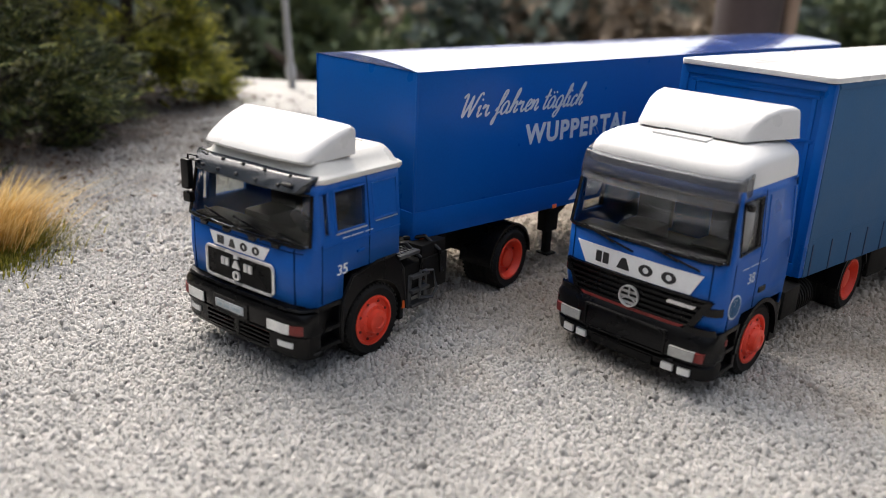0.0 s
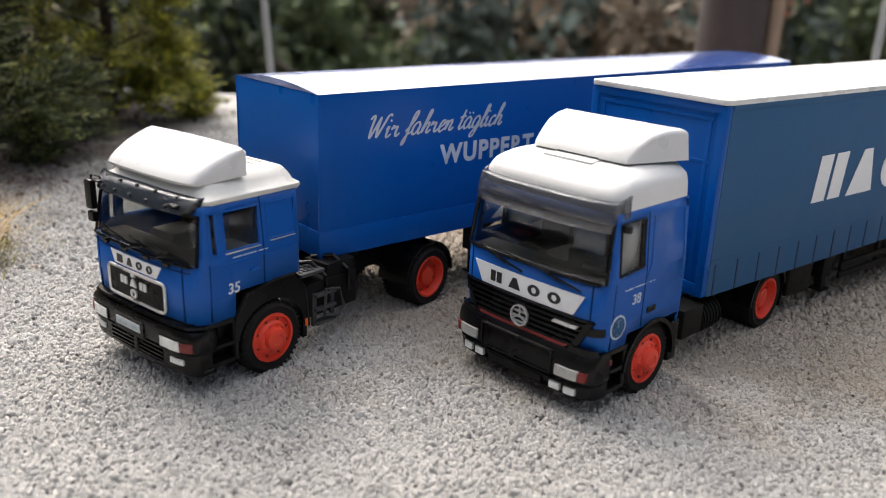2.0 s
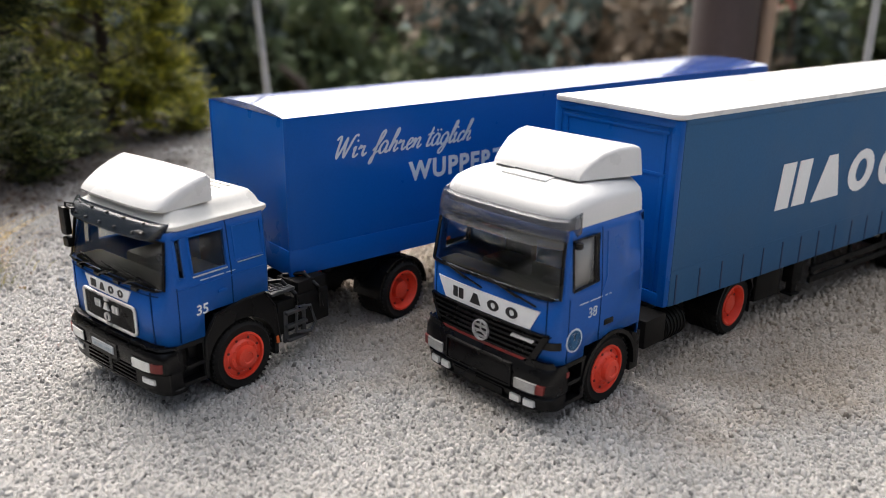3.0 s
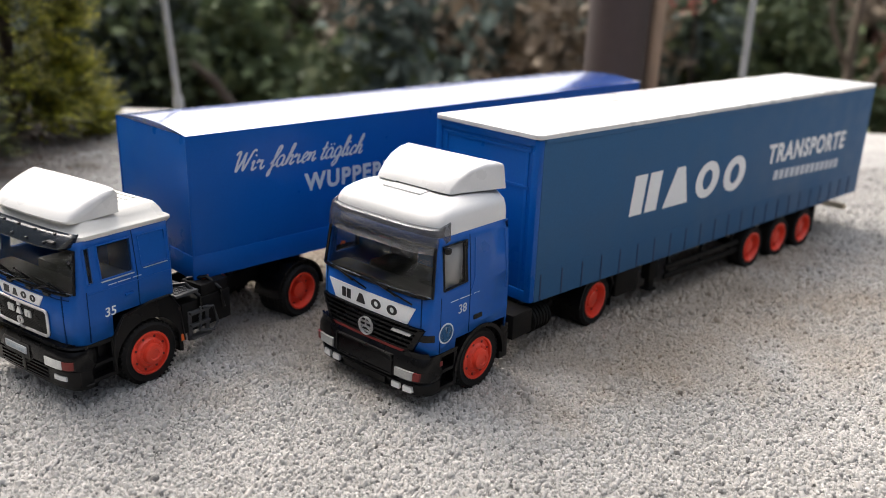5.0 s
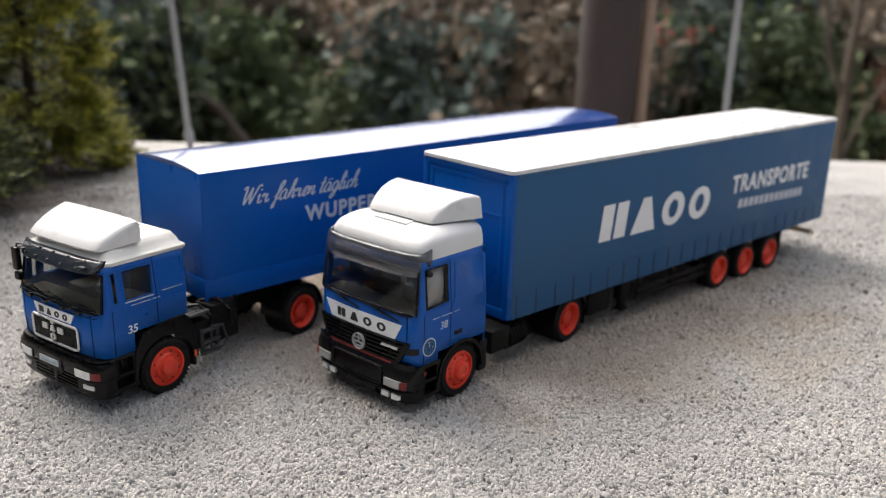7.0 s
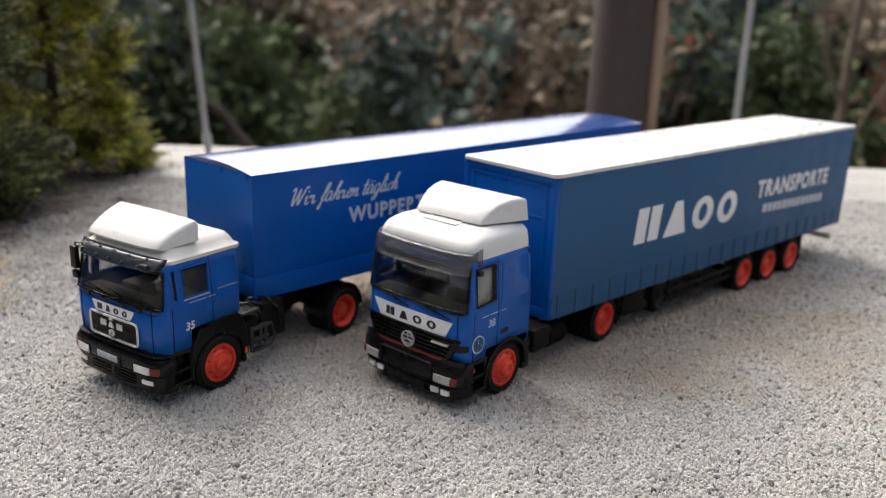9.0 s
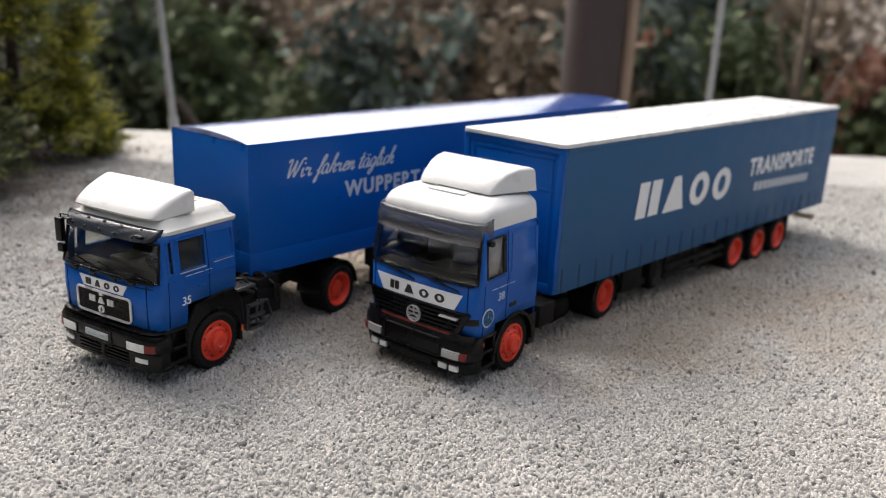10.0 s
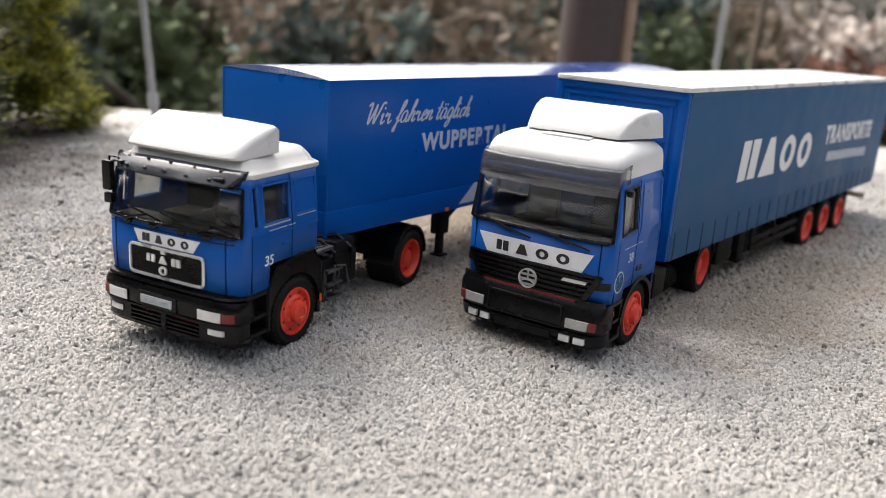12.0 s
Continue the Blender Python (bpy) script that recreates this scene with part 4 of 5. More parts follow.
# ---- semi-trailers ----
# Brush lettering: every letter is a few strokes in units of its own, x-height 0.5 and capitals 1, and its advance.
def brush_letters():
    bowl = [(0.42, 0.42), (0.26, 0.52), (0.08, 0.34), (0.06, 0.1), (0.18, 0.0), (0.34, 0.14), (0.44, 0.44)]
    tail = [(0.44, 0.44), (0.38, 0.14), (0.46, 0.01), (0.62, 0.14)]
    hump = [(0.06, 0.04), (0.2, 0.36), (0.34, 0.46), (0.38, 0.34), (0.32, 0.1), (0.4, 0.01), (0.54, 0.14)]
    dots = [[(0.2, 0.66), (0.23, 0.72)], [(0.4, 0.66), (0.43, 0.72)]]
    return {
        "W": ([[(-0.04, 0.82), (0.08, 0.96), (0.16, 0.88), (0.12, 0.4), (0.14, 0.02)], [(0.14, 0.02), (0.34, 0.46), (0.5, 0.9)], [(0.5, 0.9), (0.46, 0.4), (0.5, 0.02)], [(0.5, 0.02), (0.7, 0.5), (0.84, 0.86), (0.94, 0.96), (1.06, 0.9)]], 0.92),
        "i": ([[(0.02, 0.3), (0.12, 0.46), (0.08, 0.12), (0.16, 0.01), (0.32, 0.14)], [(0.14, 0.66), (0.17, 0.73)]], 0.28),
        "r": ([[(0.02, 0.3), (0.12, 0.48), (0.14, 0.36), (0.3, 0.42), (0.28, 0.14), (0.36, 0.01), (0.5, 0.14)]], 0.5),
        "f": ([[(0.02, 0.16), (0.3, 0.5), (0.46, 0.86), (0.42, 1.0), (0.3, 0.86), (0.18, 0.3), (0.08, -0.3), (0.0, -0.38), (0.0, -0.22), (0.14, 0.0), (0.36, 0.14)]], 0.34),
        "a": ([bowl, tail], 0.54),
        "h": ([[(0.02, 0.16), (0.26, 0.6), (0.36, 0.94), (0.28, 0.98), (0.18, 0.6), (0.06, 0.02)], hump], 0.48),
        "e": ([[(0.04, 0.16), (0.24, 0.26), (0.32, 0.42), (0.2, 0.48), (0.08, 0.28), (0.08, 0.06), (0.2, 0.0), (0.4, 0.16)]], 0.36),
        "n": ([[(0.02, 0.3), (0.12, 0.46), (0.06, 0.04)], hump], 0.5),
        "t": ([[(0.26, 0.86), (0.16, 0.4), (0.1, 0.1), (0.18, 0.0), (0.34, 0.14)], [(0.0, 0.52), (0.38, 0.58)]], 0.32),
        "ä": ([bowl, tail] + dots, 0.54),
        "g": ([bowl, [(0.44, 0.44), (0.34, -0.1), (0.2, -0.38), (0.06, -0.36), (0.12, -0.18), (0.54, 0.14)]], 0.5),
        "l": ([[(0.02, 0.16), (0.26, 0.6), (0.34, 0.92), (0.26, 0.98), (0.14, 0.5), (0.1, 0.1), (0.18, 0.0), (0.32, 0.14)]], 0.28),
        "c": ([[(0.34, 0.38), (0.26, 0.48), (0.1, 0.34), (0.06, 0.1), (0.16, 0.0), (0.38, 0.16)]], 0.34),
    }


def smooth_line(pts, steps=5):
    """A rounded line through the points."""
    out = []
    for i in range(len(pts) - 1):
        p = [Vector(pts[min(max(i + k, 0), len(pts) - 1)]) for k in (-1, 0, 1, 2)]
        for k in range(steps):
            u = k / steps
            out.append(0.5 * (2 * p[1] + (p[2] - p[0]) * u + (2 * p[0] - 5 * p[1] + 4 * p[2] - p[3]) * u * u + (3 * p[1] - p[0] - 3 * p[2] + p[3]) * u ** 3))
    return out + [Vector(pts[-1])]


def script_line(t, y0, z0, flank_x, size, lean=0.36):
    """The slogan as one print of slanted brush strokes, broad on the down strokes."""
    bm = bmesh.new()
    at = 0.0
    letters = brush_letters()
    layer = 0
    for ch in "Wir fahren täglich":
        if ch == " ":
            at += 0.3
            continue
        strokes, step = letters[ch]
        for stroke in strokes:
            line = [Vector((p.x + lean * p.y, p.y)) for p in smooth_line(stroke)]
            layer += 1
            x = flank_x + 0.00012 * layer
            prev = None
            for i, p in enumerate(line):
                d = (line[min(i + 1, len(line) - 1)] - line[max(i - 1, 0)]).normalized()
                n = Vector((-d.y, d.x))
                w = 0.03 + 0.04 * abs(d.y * 0.9 - d.x * 0.35)
                if i in (0, len(line) - 1):
                    w *= 0.6
                a, b = p + n * w, p - n * w
                pair = [bm.verts.new((x, y0 + size * (at + q.x), z0 + size * q.y)) for q in (a, b)]
                if prev:
                    bm.faces.new((prev[0], prev[1], pair[1], pair[0]))
                prev = pair
        at += step
    ob = part("slogan", bm, PRINT_GREY, t, "pale slanted brush slogan Wir fahren täglich", smooth=False)
    solid(ob, 0.003, 1)


def box_trailer():
    t = thing("box_semi_trailer", -1.637, 12.088, 0, 45.0 - 90, "glossy blue model box semi-trailer with arched glossy roof", "model trailer")
    W, L, Z0, Z1 = 1.255, 13.28, 1.28, 3.735
    part("body", B(-W, W, 0, L, Z0, Z1, 0.02), BLUE_BOX, t, "glossy blue box body")
    bm = bmesh.new()
    rows = []
    for y in (-0.01, L + 0.01):
        rows.append([bm.verts.new((W * 1.004 * f, y, Z1 + 0.004 + 0.1 * (1 - f * f))) for f in [-1 + i / 10 for i in range(21)]])
    for i in range(20):
        bm.faces.new((rows[0][i], rows[0][i + 1], rows[1][i + 1], rows[1][i]))
    bm.faces.new(rows[0])
    bm.faces.new(rows[1][::-1])
    bm.faces.new((rows[0][0], rows[1][0], rows[1][-1], rows[0][-1]))
    part("roof", bm, BLUE_ROOF, t, "glossy arched blue roof mirroring the sky", 20)
    bm = bmesh.new()
    for s in (-1, 1):
        box(bm, s * (W - 0.01), s * (W + 0.012), 0.0, L, Z0, Z0 + 0.42, 0.006)
    box(bm, -W, W, -0.02, 0.0, Z0, Z0 + 0.42, 0.006)
    part("lower_rail", bm, BLUE_BOX, t)
    for s in (-1, 1):
        bm = bmesh.new()
        box(bm, s * (W - 0.02), s * (W + 0.01), -0.012, 0.03, Z0, Z1, 0.008)
        part("corner_post", bm, BLUE_BOX, t)
    script_line(t, 0.82, 3.02, W + 0.004, 0.36)
    words("town_name", "WUPPERTAL", 0.44, PRINT_GREY, t, on_flank(W + 0.002, 2.31, 2.48), 0.0, 0.016, 0.98, "pale bold town name WUPPERTAL", 1.17)
    bm = bmesh.new()
    prism(bm, [(3.52, 1.36), (4.3, 1.36), (4.62, 1.72), (3.98, 1.72)], "x", W + 0.012, W + 0.02)
    part("stripe", bm, PRINT_GREY, t, "pale slanted stripe")
    part("marker", B(W + 0.0, W + 0.03, 0.12, 0.24, Z0 - 0.005, Z0 + 0.06, 0.008), ORANGE, t, "orange side marker")
    part("marker", B(W + 0.0, W + 0.03, 3.1, 3.2, Z0 - 0.005, Z0 + 0.06, 0.008), ORANGE, t, "orange side marker")
    bm = bmesh.new()
    for s in (-1, 1):
        box(bm, s * 0.42, s * 0.52, 0.6, L - 0.2, 1.0, 1.3, 0.01)
    for y in (0.7, 3.2, 6, 9, 12):
        box(bm, -1.1, 1.1, y, y + 0.12, 1.15, 1.29, 0.01)
    box(bm, -0.6, 0.6, 0.5, 2.8, 1.12, 1.18, 0.01)
    part("under_frame", bm, CHASSIS, t)
    for s in (-1, 1):
        bm = bmesh.new()
        box(bm, s * 0.78, s * 1.0, 3.3, 3.62, 0.72, 1.28, 0.03)
        box(bm, s * 0.83, s * 0.95, 3.4, 3.55, 0.3, 0.8, 0.02)
        box(bm, s * 0.76, s * 1.02, 3.36, 3.6, 0.27, 0.31, 0.008)
        prism(bm, [(3.6, 1.28), (4.2, 1.28), (3.6, 0.9)], "x", s * 0.85, s * 0.9)
        part("landing_leg", bm, CHASSIS, t, "dark raised landing leg")
    for y in (9.4, 10.7):
        for s in (-1, 1):
            wheel(t, s * 1.2, y, "trailer_wheel", s, -1, twin=True)
    axles(t, (9.4, 10.7))
    return t


def curtain_trailer():
    t = thing("curtain_semi_trailer", 3.939, 12.014, 0, 42.3 - 90, "grey-blue model curtain-sided semi-trailer with white roof", "model trailer")
    W, L, Z0, Z1 = 1.255, 13.56, 1.03, 3.86
    # Curtains
    for s in (-1, 1):
        part("curtain", B(s * (W - 0.05), s * W, 0.32, L - 0.05, Z0, Z1 + 0.01, 0.01), BLUE_TARP, t, "matt blue-grey tarpaulin side")
    part("load_bed", B(-W + 0.05, W - 0.05, 0.23, L - 0.03, 1.12, 1.26, 0.01), CHASSIS, t)
    bw = part("front_wall", B(-W + 0.06, W - 0.06, 0.23, 0.32, Z0, Z1, 0.01), BLUE_BOX, t, "blue panelled front wall")
    bm = bmesh.new()
    for s in (-1, 1):
        box(bm, s * (W - 0.16), s * W, 0.2, 0.335, Z0, Z1, 0.045)
    box(bm, -W + 0.1, W - 0.1, 0.2, 0.3, Z1 - 0.12, Z1, 0.015)
    box(bm, -W + 0.1, W - 0.1, 0.2, 0.3, Z0, Z0 + 0.2, 0.015)
    part("front_post", bm, BLUE_BOX, bw)
    bm = bmesh.new()
    for z in (3.62, 3.0):
        box(bm, -W + 0.2, W - 0.2, 0.212, 0.25, z, z + 0.06, 0.012)
    for s in (-1, 1):
        box(bm, s * 0.95, s * 1.02, 0.212, 0.25, Z0 + 0.2, 3.66, 0.012)
    part("front_rib", bm, BLUE_BOX, bw)
    part("rear_door", B(-W + 0.03, W - 0.03, L - 0.07, L, Z0, Z1, 0.01), BLUE_TARP, t)
    # Lower tension straps and hem
    first = None
    for k in range(23):
        y = 0.45 + 0.566 * k
        if first is None:
            first = part("tension_strap", prism(bmesh.new(), [(y, 1.04), (y + 0.032, 1.04), (y + 0.016, 1.52), (y - 0.01, 1.52)], "x", W - 0.002, W + 0.012), STRAP, t, "short dark tension strap")
        else:
            again("tension_strap", first, t, 0, 0.566 * k, 0)
        again("tension_strap", first, t, -2 * W - 0.01, 0.566 * k, 0)
    for s in (-1, 1):
        bm = bmesh.new()
        box(bm, s * (W - 0.01), s * (W + 0.006), 0.34, L - 0.06, 1.585, 1.6, 0.003)
        box(bm, s * (W - 0.02), s * (W + 0.008), 0.34, L - 0.06, 3.78, 3.87, 0.006)
        part("curtain_hem", bm, BLUE_TARP, t)
    roof = bmesh.new()
    pts = []
    for cx, cy, a0 in ((W - 0.12, L - 0.12, 0), (-W + 0.12, L - 0.12, 90), (-W + 0.12, 0.3, 180), (W - 0.12, 0.3, 270)):
        pts += [(cx + 0.14 * math.cos(radians(a0 + 15 * k)), cy + 0.14 * math.sin(radians(a0 + 15 * k))) for k in range(7)]
    prism(roof, pts, "z", 3.865, 3.945, 0.02)
    part("roof", roof, WHITE, t, "flat white roof sheet with rounded corners", 50)
    flank_mark(t, PRINT, W + 0.004, 2.86, 7.03, 2.13, 2.9, 0.1, 0.22, "large white shape on the curtain")
    words("trade_name", "TRANSPORTE", 0.6, PRINT, t, on_flank(W + 0.002, 8.08, 2.49) @ Matrix.Rotation(-0.017, 4, "Z"), 0.05, 0.02, 0.98, "white bold word TRANSPORTE", 1.16)
    for i in range(13):
        y = 8.47 + i * 0.27
        part("address_bar", bar_word(bmesh.new(), W + 0.004, y, y + 0.27, 2.05 - 0.01 * i, 2.27 - 0.01 * i, 0.03, 1, 0.07), PRINT_GREY, t, "pale bar")
    bm = bmesh.new()
    for s in (-1, 1):
        box(bm, s * 0.42, s * 0.54, 0.6, L - 0.2, 0.85, 1.12, 0.01)
    for y in (0.7, 3.2, 6, 9, 12):
        box(bm, -1.15, 1.15, y, y + 0.12, 1.0, 1.13, 0.01)
    part("under_frame", bm, CHASSIS, t)
    for s in (-1, 1):
        bm = bmesh.new()
        for z in (0.46, 0.66):
            box(bm, s * 1.1, s * 1.16, 4.55, 7.5, z, z + 0.11, 0.01)
        for y in (4.7, 6.0, 7.25):
            box(bm, s * 1.04, s * 1.1, y, y + 0.08, 0.46, 1.05, 0.008)
        part("side_guard", bm, CHASSIS, t, "dark two-bar side guard")
    for s in (-1, 1):
        bm = bmesh.new()
        box(bm, s * 0.85, s * 1.06, 4.12, 4.44, 0.5, 1.1, 0.03)
        box(bm, s * 0.9, s * 1.03, 4.2, 4.36, 0.3, 0.66, 0.02)
        box(bm, s * 0.84, s * 1.08, 4.15, 4.41, 0.26, 0.3, 0.008)
        part("landing_leg", bm, CHASSIS, t)
    part("spare_box", B(0.6, 1.08, 2.95, 3.7, 0.42, 1.05, 0.04), CHASSIS, t)
    bm = bmesh.new()
    box(bm, -1.15, 1.2, 13.1, 13.25, 0.56, 0.7, 0.015)
    part("rear_bumper", bm, BEIGE, t, "pale rear bumper beam")
    for s in (-1, 1):
        bm = bmesh.new()
        box(bm, s * 0.5, s * 0.6, 12.6, 13.2, 0.6, 1.0, 0.01)
        box(bm, s * 0.8, s * 1.25, 11.1, 11.14, 0.3, 1.0, 0.01)
        part("mud_flap", bm, BLACK, t)
    for y in (8.0, 9.3, 10.6):
        for s in (-1, 1):
            wheel(t, s * 1.235, y, "trailer_wheel", s, -1, radius=0.5, width=0.36)
    axles(t, (8.0, 9.3, 10.6))
    return t


BLUE_ROOF = material("glossy_blue_roof", (0.02, 0.07, 0.3), 0.2, var=0.1, coat=0.6, spec=0.5, ior=3.2)


def lengthwise_waves(m, turn):
    """Long shallow waves that run along a vehicle turned by that angle."""
    nt = m.node_tree
    geo, rot, wav, rel = (nt.nodes.new(n) for n in ("ShaderNodeNewGeometry", "ShaderNodeMapping", "ShaderNodeTexNoise", "ShaderNodeBump"))
    rot.vector_type = "TEXTURE"
    rot.inputs["Rotation"].default_value = (0, 0, radians(turn))
    rot.inputs["Scale"].default_value = (0.25 * K, 4.0 * K, 1.0 * K)
    nt.links.new(geo.outputs["Position"], rot.inputs[0])
    nt.links.new(rot.outputs[0], wav.inputs["Vector"])
    wav.inputs["Scale"].default_value, wav.inputs["Detail"].default_value = 1.0, 2
    rel.inputs["Strength"].default_value, rel.inputs["Distance"].default_value = 0.5, 0.03 * K
    nt.links.new(wav.outputs[0], rel.inputs["Height"])
    nt.links.new(rel.outputs[0], nt.nodes["Principled BSDF"].inputs["Normal"])


lengthwise_waves(BLUE_ROOF, -45.0)
PLATE = material("pale_plate", (0.42, 0.45, 0.47), 0.5, var=0.25, scale=9)
PLATE_BAR = material("plate_smudge", (0.3, 0.36, 0.4), 0.5, var=0.3)
STRAP = material("dark_strap", (0.008, 0.03, 0.09), 0.6, var=0.1)
BEIGE = material("beige_plastic", (0.5, 0.42, 0.3), 0.5, var=0.1)
old_tractor()
new_tractor()
box_trailer()
curtain_trailer()
# ---- landscape and garden ----
def ramp_material(name, stops, rough=0.8, source="island", scale=5.0, bump=0.0, bump_scale=20.0, translucent=0.0, patch=None, clump=0.35, low=0.86, high=1.12):
    """A surface whose tone runs through the stops by piece (island) or by cell (cells of scale per metre), with broad mottling."""
    m = bpy.data.materials.new(name)
    m.use_nodes = True
    nt = m.node_tree
    b = nt.nodes["Principled BSDF"]
    b.inputs["Roughness"].default_value = rough
    b.inputs["Specular IOR Level"].default_value = 0.3
    geo = nt.nodes.new("ShaderNodeNewGeometry")
    up = nt.nodes.new("ShaderNodeVectorMath")
    up.operation = "SCALE"
    up.inputs["Scale"].default_value = 87.0
    nt.links.new(geo.outputs["Position"], up.inputs[0])
    ramp = nt.nodes.new("ShaderNodeValToRGB")
    ramp.color_ramp.elements[0].position, ramp.color_ramp.elements[0].color = stops[0][0], (*stops[0][1], 1)
    ramp.color_ramp.elements[1].position, ramp.color_ramp.elements[1].color = stops[-1][0], (*stops[-1][1], 1)
    for p, c in stops[1:-1]:
        ramp.color_ramp.elements.new(p).color = (*c, 1)
    if source == "island":
        nt.links.new(geo.outputs["Random Per Island"], ramp.inputs[0])
    else:
        vor = nt.nodes.new("ShaderNodeTexVoronoi")
        vor.inputs["Scale"].default_value = scale
        nt.links.new(up.outputs[0], vor.inputs["Vector"])
        sep = nt.nodes.new("ShaderNodeSeparateColor")
        nt.links.new(vor.outputs["Color"], sep.inputs[0])
        nt.links.new(sep.outputs[0], ramp.inputs[0])
        rel = nt.nodes.new("ShaderNodeBump")
        rel.inputs["Strength"].default_value, rel.inputs["Distance"].default_value = 0.9, 0.03 * K
        rel.invert = True
        nt.links.new(vor.outputs["Distance"], rel.inputs["Height"])
        nt.links.new(rel.outputs[0], b.inputs["Normal"])
    broad = nt.nodes.new("ShaderNodeTexNoise")
    broad.inputs["Scale"].default_value, broad.inputs["Detail"].default_value = clump, 6
    nt.links.new(up.outputs[0], broad.inputs["Vector"])
    span = nt.nodes.new("ShaderNodeMapRange")
    span.inputs["From Min"].default_value, span.inputs["From Max"].default_value = 0.3, 0.7
    span.inputs["To Min"].default_value, span.inputs["To Max"].default_value = low, high
    nt.links.new(broad.outputs[0], span.inputs[0])
    tone = nt.nodes.new("ShaderNodeVectorMath")
    tone.operation = "SCALE"
    nt.links.new(ramp.outputs[0], tone.inputs[0])
    nt.links.new(span.outputs[0], tone.inputs["Scale"])
    last = tone.outputs[0]
    for (cx, cy), (rx, ry), color, most in patch or ():
        # A patch of another colour with a ragged border: centre, half sizes, colour, cover
        sub = nt.nodes.new("ShaderNodeVectorMath")
        sub.operation = "SUBTRACT"
        sub.inputs[1].default_value = (cx, cy, 0)
        nt.links.new(up.outputs[0], sub.inputs[0])
        mul = nt.nodes.new("ShaderNodeVectorMath")
        mul.operation = "MULTIPLY"
        mul.inputs[1].default_value = (1 / rx, 1 / ry, 0)
        nt.links.new(sub.outputs[0], mul.inputs[0])
        ln = nt.nodes.new("ShaderNodeVectorMath")
        ln.operation = "LENGTH"
        nt.links.new(mul.outputs[0], ln.inputs[0])
        rag = nt.nodes.new("ShaderNodeTexNoise")
        rag.inputs["Scale"].default_value, rag.inputs["Detail"].default_value = 0.6, 8
        nt.links.new(up.outputs[0], rag.inputs["Vector"])
        edge = nt.nodes.new("ShaderNodeMath")
        edge.operation = "MULTIPLY_ADD"
        edge.inputs[1].default_value = 1.1
        nt.links.new(rag.outputs[0], edge.inputs[0])
        nt.links.new(ln.outputs["Value"], edge.inputs[2])
        fade = nt.nodes.new("ShaderNodeMapRange")
        fade.inputs["From Min"].default_value, fade.inputs["From Max"].default_value = 1.3, 1.75
        fade.inputs["To Min"].default_value, fade.inputs["To Max"].default_value = most, 0.0
        nt.links.new(edge.outputs[0], fade.inputs[0])
        mix = nt.nodes.new("ShaderNodeMix")
        mix.data_type = "RGBA"
        nt.links.new(fade.outputs[0], mix.inputs[0])
        nt.links.new(last, mix.inputs[6])
        mix.inputs[7].default_value = (*color, 1)
        last = mix.outputs[2]
    nt.links.new(last, b.inputs["Base Color"])
    if translucent:
        tr, mx = nt.nodes.new("ShaderNodeBsdfTranslucent"), nt.nodes.new("ShaderNodeMixShader")
        mx.inputs[0].default_value = translucent
        nt.links.new(last, tr.inputs[0])
        nt.links.new(b.outputs[0], mx.inputs[1])
        nt.links.new(tr.outputs[0], mx.inputs[2])
        nt.links.new(mx.outputs[0], nt.nodes["Material Output"].inputs["Surface"])
    return m


# Dark brown on the left by the conifers, tan round the trailers
GROUND_PATCHES = (((-15.2, 23.0), (6.9, 11.0), (0.1, 0.08, 0.066), 0.88), ((4.5, 16.5), (8.5, 6.5), (0.34, 0.26, 0.175), 0.5))
GRAVEL_TONES = [(0.0, (0.09, 0.088, 0.085)), (0.05, (0.25, 0.245, 0.235)), (0.2, (0.35, 0.342, 0.325)), (0.6, (0.4, 0.388, 0.365)), (0.85, (0.42, 0.4, 0.375)), (1.0, (0.48, 0.465, 0.445))]
GRAVEL_BED = ramp_material("gravel_bed", GRAVEL_TONES, 0.9, "cells", 20.0, patch=GROUND_PATCHES)
GRAIN = ramp_material("gravel_grain", GRAVEL_TONES, 0.85, "island", patch=GROUND_PATCHES)
SOIL_BITS = ramp_material("leaf_litter", [(0, (0.03, 0.02, 0.015)), (0.6, (0.1, 0.06, 0.035)), (1, (0.2, 0.13, 0.08))], 0.9)
# Wide clump contrast puts highlights and shaded gaps into the leaf colour
CONIFER = ramp_material("conifer_leaf", [(0, (0.01, 0.016, 0.006)), (0.5, (0.04, 0.056, 0.016)), (0.8, (0.12, 0.135, 0.036)), (1, (0.3, 0.29, 0.1))], 0.55, translucent=0.08, clump=0.9, low=0.35, high=1.9)
CONIFER_LIGHT = ramp_material("yellow_conifer_leaf", [(0, (0.03, 0.04, 0.006)), (0.5, (0.12, 0.13, 0.015)), (1, (0.5, 0.46, 0.05))], 0.55, translucent=0.08, clump=0.8, low=0.35, high=1.8)
BARK = ramp_material("bark", [(0, (0.02, 0.015, 0.012)), (1, (0.06, 0.045, 0.035))], 0.9, "cells", 3.0)
HEDGE = [ramp_material("hedge_leaf", [(0, a), (0.7, b), (1, c)], 0.8, translucent=0.12, clump=0.06, low=0.3, high=1.7) for a, b, c in (
    ((0.042, 0.06, 0.03), (0.075, 0.1, 0.046), (0.12, 0.14, 0.065)),
    ((0.055, 0.075, 0.066), (0.1, 0.13, 0.115), (0.16, 0.2, 0.175)),
    ((0.14, 0.11, 0.078), (0.19, 0.15, 0.11), (0.26, 0.21, 0.16)),
    ((0.2, 0.16, 0.12), (0.28, 0.225, 0.17), (0.36, 0.3, 0.24)),
    ((0.08, 0.035, 0.025), (0.15, 0.07, 0.045), (0.24, 0.13, 0.09)),
    ((0.3, 0.26, 0.23), (0.5, 0.45, 0.41), (0.68, 0.63, 0.58)))]
